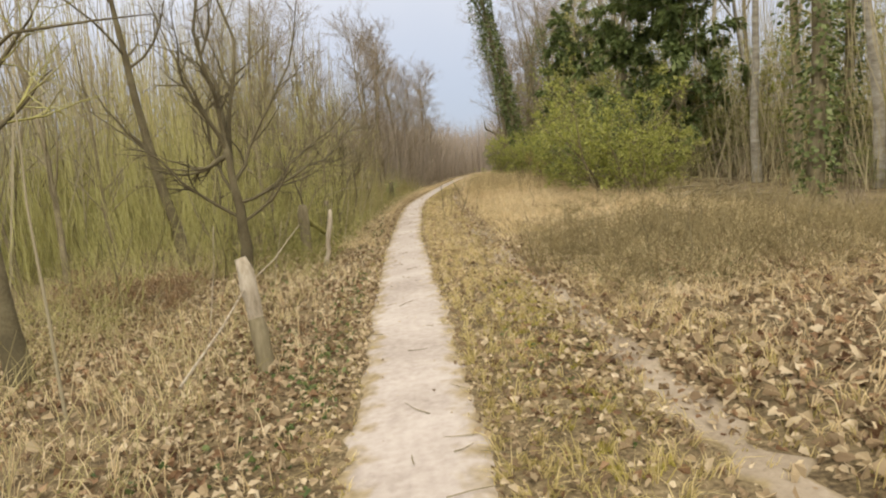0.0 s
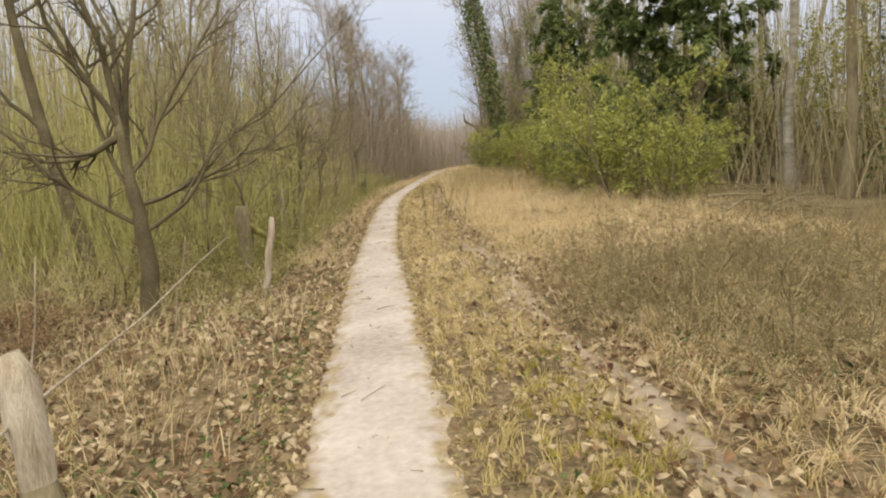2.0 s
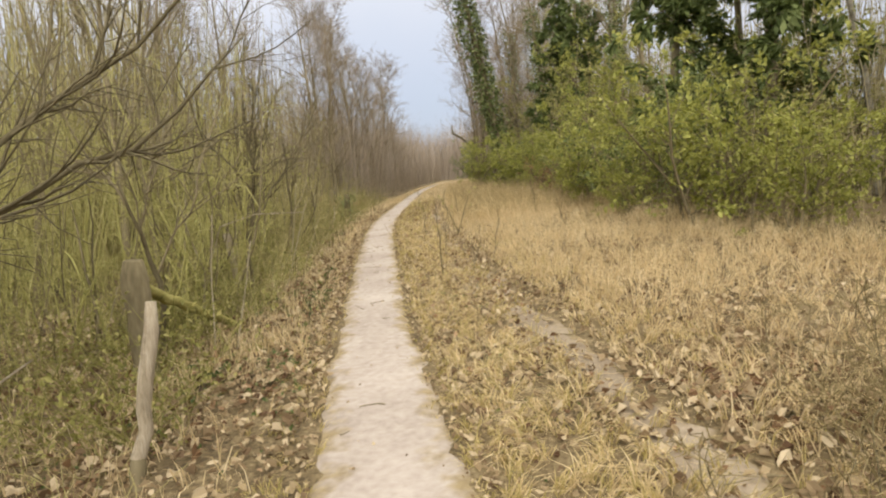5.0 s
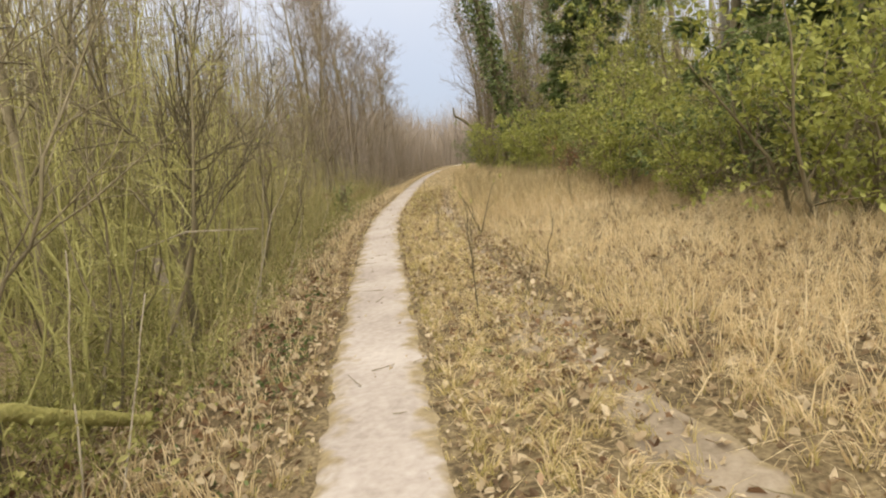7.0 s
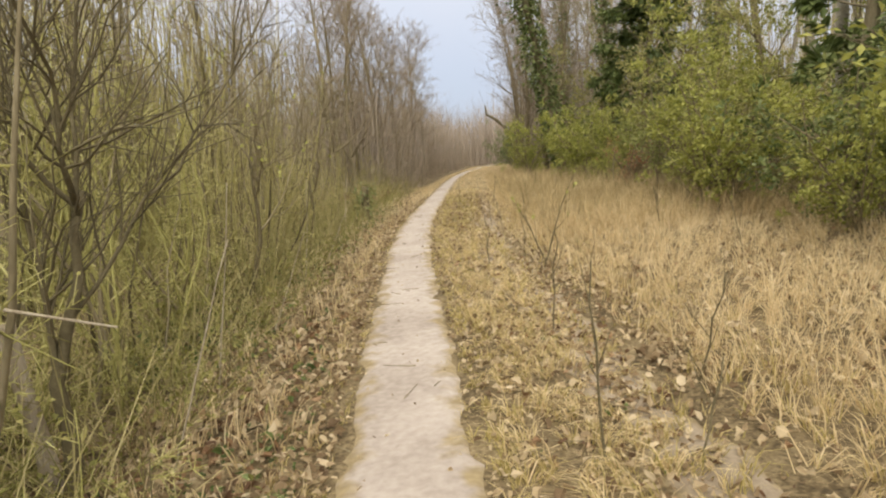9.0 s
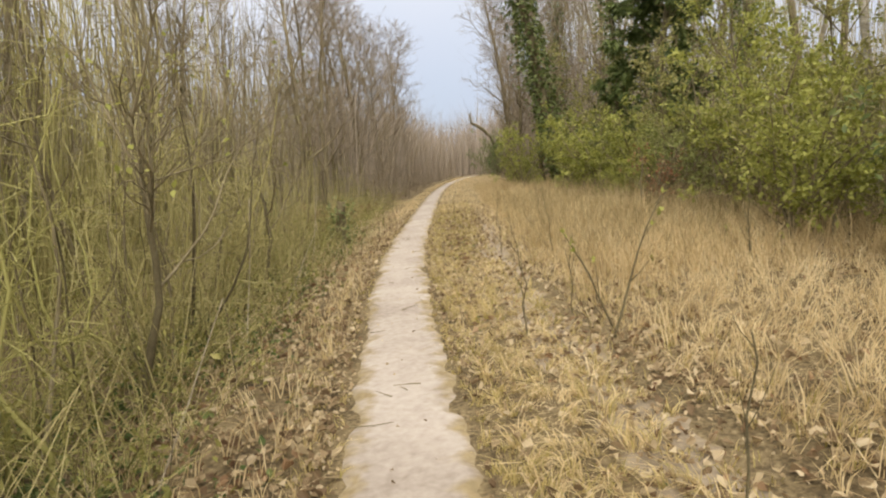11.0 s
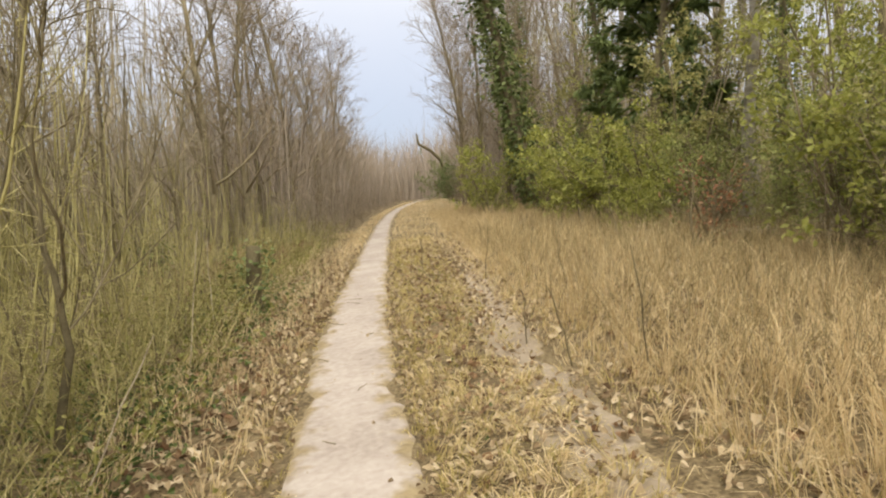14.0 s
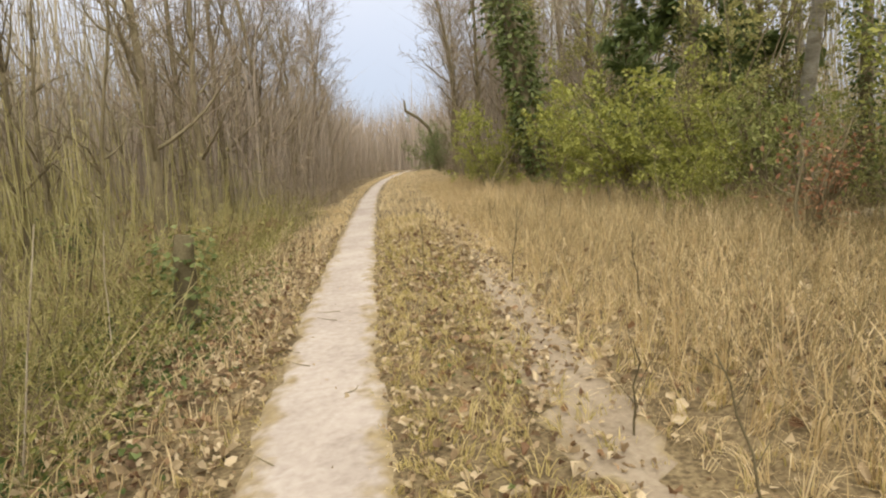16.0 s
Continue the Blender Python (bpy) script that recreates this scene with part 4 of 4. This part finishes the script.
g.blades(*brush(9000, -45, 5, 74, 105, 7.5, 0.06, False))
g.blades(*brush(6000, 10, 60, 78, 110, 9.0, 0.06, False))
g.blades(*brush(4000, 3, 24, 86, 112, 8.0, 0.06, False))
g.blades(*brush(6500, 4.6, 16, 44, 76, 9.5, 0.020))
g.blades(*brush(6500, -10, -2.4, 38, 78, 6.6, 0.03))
stuff("far_wood", g, M_HAZE, "bare brushwood closing the far end, distance haze in its mauve-brown colour", "woods")

g = Geo()
g.tubes(*canes(3400, 10, 62, -26, -7.0, 9.0, 0.02, 0.14, 1.0, 0.13), 3)
stuff("grey_brushwood", g, M_GREYTWIG, "tall grey-brown bare poles and brushwood behind the thicket", "brushwood")

g = Geo()
g.tubes(*canes(1300, 17.5, 30, -11, -4.4, 6.8, 0.013, 0.2, 1.0, 0.2), 3)
g.tubes(*canes(3000, 21, 46, -15, -3.2, 3.0, 0.009, 0.4, 1.0, 0.24), 3)
stuff("drab_brushwood", g, M_DRAB, "drab brown low brushwood inside the thicket", "brushwood")

# twigs and pebbles on the path
g = Geo()
x, y, z = along(160, 1, 28, -0.5, 1.6, 1.3)
a = rng.uniform(0, np.pi, 160)
L = rng.uniform(0.05, 0.28, 160)
P = np.stack([np.c_[x + s * L * np.cos(a), y + s * L * np.sin(a), z + 0.03 + 0.004 * abs(s)] for s in (-0.5, 0, 0.5)], 1)
P[:, 1, :2] += rng.normal(0, 0.01, (160, 2))
stuff("fallen_twigs", g.tubes(P, taper(160, 3, 0.004, 0.002), 4), M_TRUNK, "small dark twigs lying on the path", "twigs")

# ---------------------------------------------------------------- fence posts, rail
def fence_post(label, base, top, radius, seed, wood=M_POST, foot=0):
    r = np.random.default_rng(seed)
    ob = thing("fence_post", label, "post", pose(base[0], base[1], base[2] - 0.08), "old fence")
    v = np.array(top) - np.array(base) + [0, 0, 0.08]
    n = 9
    P = np.linspace(0, 1, n)[:, None] * v + r.normal(0, 0.006, (n, 3))
    R = radius * (1 + r.normal(0, 0.05, n))
    R[-1] *= 0.7
    part("post", Geo().tubes(P[None], R[None], 10), wood, ob)
    if foot:
        part("lichened_foot", Geo().tubes(P[:foot], R[:foot] * np.linspace(1.10, 1.02, foot), 10, False), M_TRUNK, ob, "dark lichened foot of the post")
    return ob


fence_post("leaning weathered grey wooden fence post with pale top", (-1.34, 5.13, -0.07), (-1.49, 5.28, 0.85), 0.066, 1, M_POST, 5)
fence_post("thin leaning split wooden fence post", (-1.56, 10.1, -0.08), (-1.42, 10.25, 0.88), 0.038, 3, M_POST, 3)


def log_thing(name, label, a, b, r0, r1, mat, seed):
    r = np.random.default_rng(seed)
    a, b = np.array(a, float), np.array(b, float)
    ob = thing(name, label, "log", pose(*a))
    P = np.linspace(0, 1, 12)[:, None] * (b - a) + r.normal(0, 0.008, (12, 3))
    R = np.linspace(r0, r1, 12) * (1 + r.normal(0, 0.05, 12))
    R[0] *= 0.85
    part("log", Geo().tubes(P, R, 12).tubes(P[:2][::-1] * [1, 1, 1], np.array([R[0], R[0] * 0.98]), 12), mat, ob)
    return ob


log_thing("mossy_rail", "fallen mossy green rail leaning on a low post", (-1.77, 13.55, 0.0), (-2.22, 12.25, 0.68), 0.042, 0.05, M_MOSS, 1)
fence_post("thick mossy brown gate post beside a fallen rail", (-2.2, 12.2, -0.15), (-2.2, 12.17, 0.9), 0.105, 4, M_TRUNK)
log_thing("fallen_log", "pale fallen log at the edge of the wood", (5.6, 28.3, 0.38), (9.2, 29.4, 0.36), 0.09, 0.12, M_POST, 2)


def ivy_stump(x, y, h, seed):
    r = np.random.default_rng(seed)
    ob = thing("ivy_stump", "broken stump smothered in dark ivy", "stump", at_ground(x, y, 0.05), "ivy stumps")
    P = np.linspace(0, 1, 6)[:, None] * np.array([0.05, 0.04, h]) + r.normal(0, 0.01, (6, 3))
    part("wood", Geo().tubes(P, np.linspace(0.12, 0.09, 6), 9), M_DUSK, ob)
    joined("ivy", ivy_leaves(P, 0.10, 240, 1.0, r, 0.65), M_IVY, ob)


ivy_stump(-1.16, 28.1, 0.95, 1)
ivy_stump(-3.1, 31.1, 1.05, 2)

# long pale cane that leans along the fence
cane = thing("pale_cane", "long thin pale bare cane leaning along the old fence posts", "branch", pose(-1.3, 3.2, 0.46))
P = np.array([(-1.3, 3.2, 0.46), (-1.37, 4.2, 0.53), (-1.50, 5.3, 0.60), (-1.56, 6.7, 0.63), (-1.72, 8.4, 0.69), (-1.86, 9.9, 0.72)]) - (-1.3, 3.2, 0.46)
part("stem", Geo().tubes(P, np.linspace(0.009, 0.005, 6), 6), M_POST, cane)


# dead bracken
def bracken(seed):
    r = np.random.default_rng(seed)
    ob = thing("dead_bracken", "clump of withered rust-brown bracken fronds", "fern", group="bracken")
    n = 12
    a = r.uniform(0, 2 * np.pi, n)
    P = sweep(np.c_[r.normal(0, 0.12, (n, 2)), np.zeros(n)], np.c_[np.cos(a) * 0.5, np.sin(a) * 0.5, np.ones(n)], r.uniform(0.6, 1.05, n), 7, 0.1, -0.22, r)
    R = taper(n, 7, 0.006, 0.002)
    separate("stalk", P, R, 4, M_BROWN, ob)
    A, AR = offshoots(P, R, 16, 0.3, 1.0, 0.26, 3, 1.2, 0.1, -0.06, 0.5, 0.002, r)
    row, t = r.integers(0, len(A), 1500), r.uniform(0, 1.99, 1500)
    i = t.astype(int)
    c = A[row, i] + (A[row, i + 1] - A[row, i]) * (t - i)[:, None]
    joined("frond_mass", Geo().tubes(A, AR, 3).leaves(c, r.normal(0, 1, c.shape), r.normal(0, 0.5, c.shape) + [0, 0, 1], r.uniform(0.03, 0.07, 1500), 0.022), M_BRACKEN, ob)
    return ob


scatter([bracken(1), bracken(2)], [(-3.9, 9.2, 0.9), (-4.5, 8.9, 1.0), (-4.2, 9.9, 1.0), (-3.5, 8.5, 0.7), (-5.0, 9.6, 1.0), (-1.9, 31.6, 1.1), (-1.5, 33.2, 1.2), (-2.3, 33.5, 1.3), (-1.1, 35.2, 1.2), (-2.6, 30.6, 1.0), (-1.7, 35.6, 1.3)])


# dry stalks and seedlings in the field
def stalk(label, x, y, tip, seed, r0=0.006, leafy=False):
    r = np.random.default_rng(seed)
    ob = thing("dry_stalk", label, "plant", at_ground(x, y, 0.02), "dry stalks")
    tip = np.array(tip)
    t = np.linspace(0, 1, 6)[:, None]
    P = (t * tip + r.normal(0, 0.02, (6, 3)) * t)[None]
    R = taper(1, 6, r0, 0.0025)
    part("stem", Geo().tubes(P, R * 1.35, 5), M_DUSK, ob)
    A, AR = offshoots(P, R, 4, 0.3, 0.95, 0.35, 4, 0.5, 0.1, 0.1, 0.7, 0.002, r)
    separate("side_stem", A, AR * 1.2, 4, M_DUSK, ob)
    if leafy:
        m = 16
        row = r.integers(0, 4, m)
        c = np.concatenate([A[row[:12], -1], np.repeat(P[0, -1:], 4, 0)])
        joined("foliage", Geo().leaves(c, r.normal(0, 0.6, (m, 3)) + [0, 0, 0.4], r.normal(0, 0.5, (m, 3)) + [0, 0, 1], 0.05, 0.03), M_YELLOW, ob, "fresh yellow-green buds")


stalk("tall dry brown stalk in the field", 0.60, 14.95, (-0.03, 0.1, 0.95), 1)
stalk("bent dry stalk in the field", 0.95, 14.75, (0.15, 0.1, 0.5), 2, 0.004)
stalk("tall dry brown stalk in the field", 0.80, 20.0, (-0.03, 0.1, 0.78), 3)
stalk("branched seedling with fresh buds in the field", 1.42, 19.75, (0.36, 0.05, 1.1), 4, 0.009, True)
stalk("branched seedling with fresh buds in the field", 1.50, 19.9, (-0.35, 0.1, 0.85), 5, 0.007, True)
for j in range(16):
    yy = rng.uniform(13, 34)
    stalk("dry brown stalk in the field", px(yy) + rng.uniform(0.9, 4.5), yy, (rng.normal(0, 0.1), rng.normal(0, 0.1), rng.uniform(0.5, 1.0)), 20 + j, 0.005)
sapling = thing("sapling", "thin upright bare sapling beside the fence", "sapling", at_ground(-2.6, 4.4, 0.03))
P = sweep(np.zeros((1, 3)), np.array([[0.04, 0.03, 1.0]]), 2.4, 7, 0.03, 0.0)
part("stem", Geo().tubes(P, taper(1, 7, 0.014, 0.005), 6), M_GREYTWIG, sapling)

stub = thing("broken_stub", "broken pale barkless stub standing in the thicket edge", "stump", at_ground(-2.15, 15.4, 0.05))
P = np.array([[0.06, 0.05, 0.0], [0.04, 0.03, 0.35], [0.0, 0.0, 0.7], [-0.03, 0.0, 0.98], [-0.035, 0, 1.0]])
part("wood", Geo().tubes(P, np.array([0.06, 0.045, 0.042, 0.045, 0.03]), 9), M_POST, stub)
overhang = thing("overhanging_branch", "thin dark branch hanging out from the fence side tree", "branch", at_ground(-3.72, 5.72, -0.9))
P = np.array([(-3.72, 5.72, 1.9), (-3.0, 4.6, 2.35), (-2.37, 4.1, 2.48), (-2.0, 4.35, 2.58), (-1.70, 4.6, 2.66)]) - np.array(overhang.matrix_basis.translation)
part("wood", Geo().tubes(P, np.array([0.02, 0.014, 0.011, 0.008, 0.004]), 6), M_DUSK, overhang)


# pale shoots rising at the foot of the thicket
def shoot(x, y, tip, seed):
    r = np.random.default_rng(seed)
    ob = thing("pale_shoot", "thin pale bare shoot at the foot of the thicket", "shoot", at_ground(x, y, 0.02), "pale shoots")
    t = np.linspace(0, 1, 7)[:, None]
    P = t * np.array(tip) + np.cumsum(r.normal(0, 0.012, (7, 3)), 0) * t
    part("stem", Geo().tubes(P, np.linspace(0.007, 0.003, 7), 5), M_POST, ob)


for j, (x, y, tip) in enumerate(((-1.55, 12.5, (0.2, 0.3, 1.05)), (-1.75, 12.6, (0.05, 0.2, 1.3)), (-1.5, 15.4, (0.35, 0.2, 1.2)), (-1.6, 16.6, (0.25, -0.1, 1.5)),
                                  (-1.55, 18.2, (0.3, 0.5, 0.9)), (-1.6, 20.8, (0.1, 0.3, 1.4)), (-1.5, 22.4, (0.4, 0.4, 1.0)), (-1.45, 25.2, (0.2, 0.2, 1.3)),
                                  (-1.5, 27.0, (-0.1, 0.3, 1.1)), (-2.0, 8.3, (0.2, 0.1, 1.0)), (-2.3, 6.6, (0.15, 0.2, 1.2)))):
    shoot(x, y, tip, 40 + j)


arch = thing("arching_shoot", "thin pale dead shoot arching out of the thicket", "shoot", at_ground(-2.35, 15.0, 0.02))
P = np.array([(-2.35, 15.0, -0.14), (-2.3, 14.95, 0.5), (-2.1, 14.75, 0.95), (-1.6, 14.4, 1.09), (-1.0, 13.95, 1.1)]) - np.array(arch.matrix_basis.translation)
part("stem", Geo().tubes(P, np.array([0.01, 0.009, 0.008, 0.006, 0.003]), 6), M_POST, arch)


# heap of cut branches at the wood edge
heap = thing("branch_heap", "low heap of grey cut branches at the wood edge", "branches", at_ground(6.3, 13.0, 0.02))
n = 34
c = np.c_[rng.normal(0, 0.5, n), rng.normal(0, 0.3, n), rng.uniform(0.03, 0.45, n)]
c[:, 2] *= np.clip(1.2 - np.abs(c[:, 0]), 0.15, 1)
a = rng.normal(0.2, 0.5, n)
d = np.c_[np.cos(a), np.sin(a), rng.normal(0, 0.12, n)] * rng.uniform(0.5, 1.1, n)[:, None]
P = np.stack([c - d * 0.8, c - d * 0.3, c + d * 0.3, c + d * 0.8], 1) + rng.normal(0, 0.03, (n, 4, 3))
P[:, :, 2] = np.maximum(P[:, :, 2], 0.03)
separate("branch", P, taper(n, 4, rng.uniform(0.012, 0.03, n), 0.006), 5, M_TRUNK, heap)
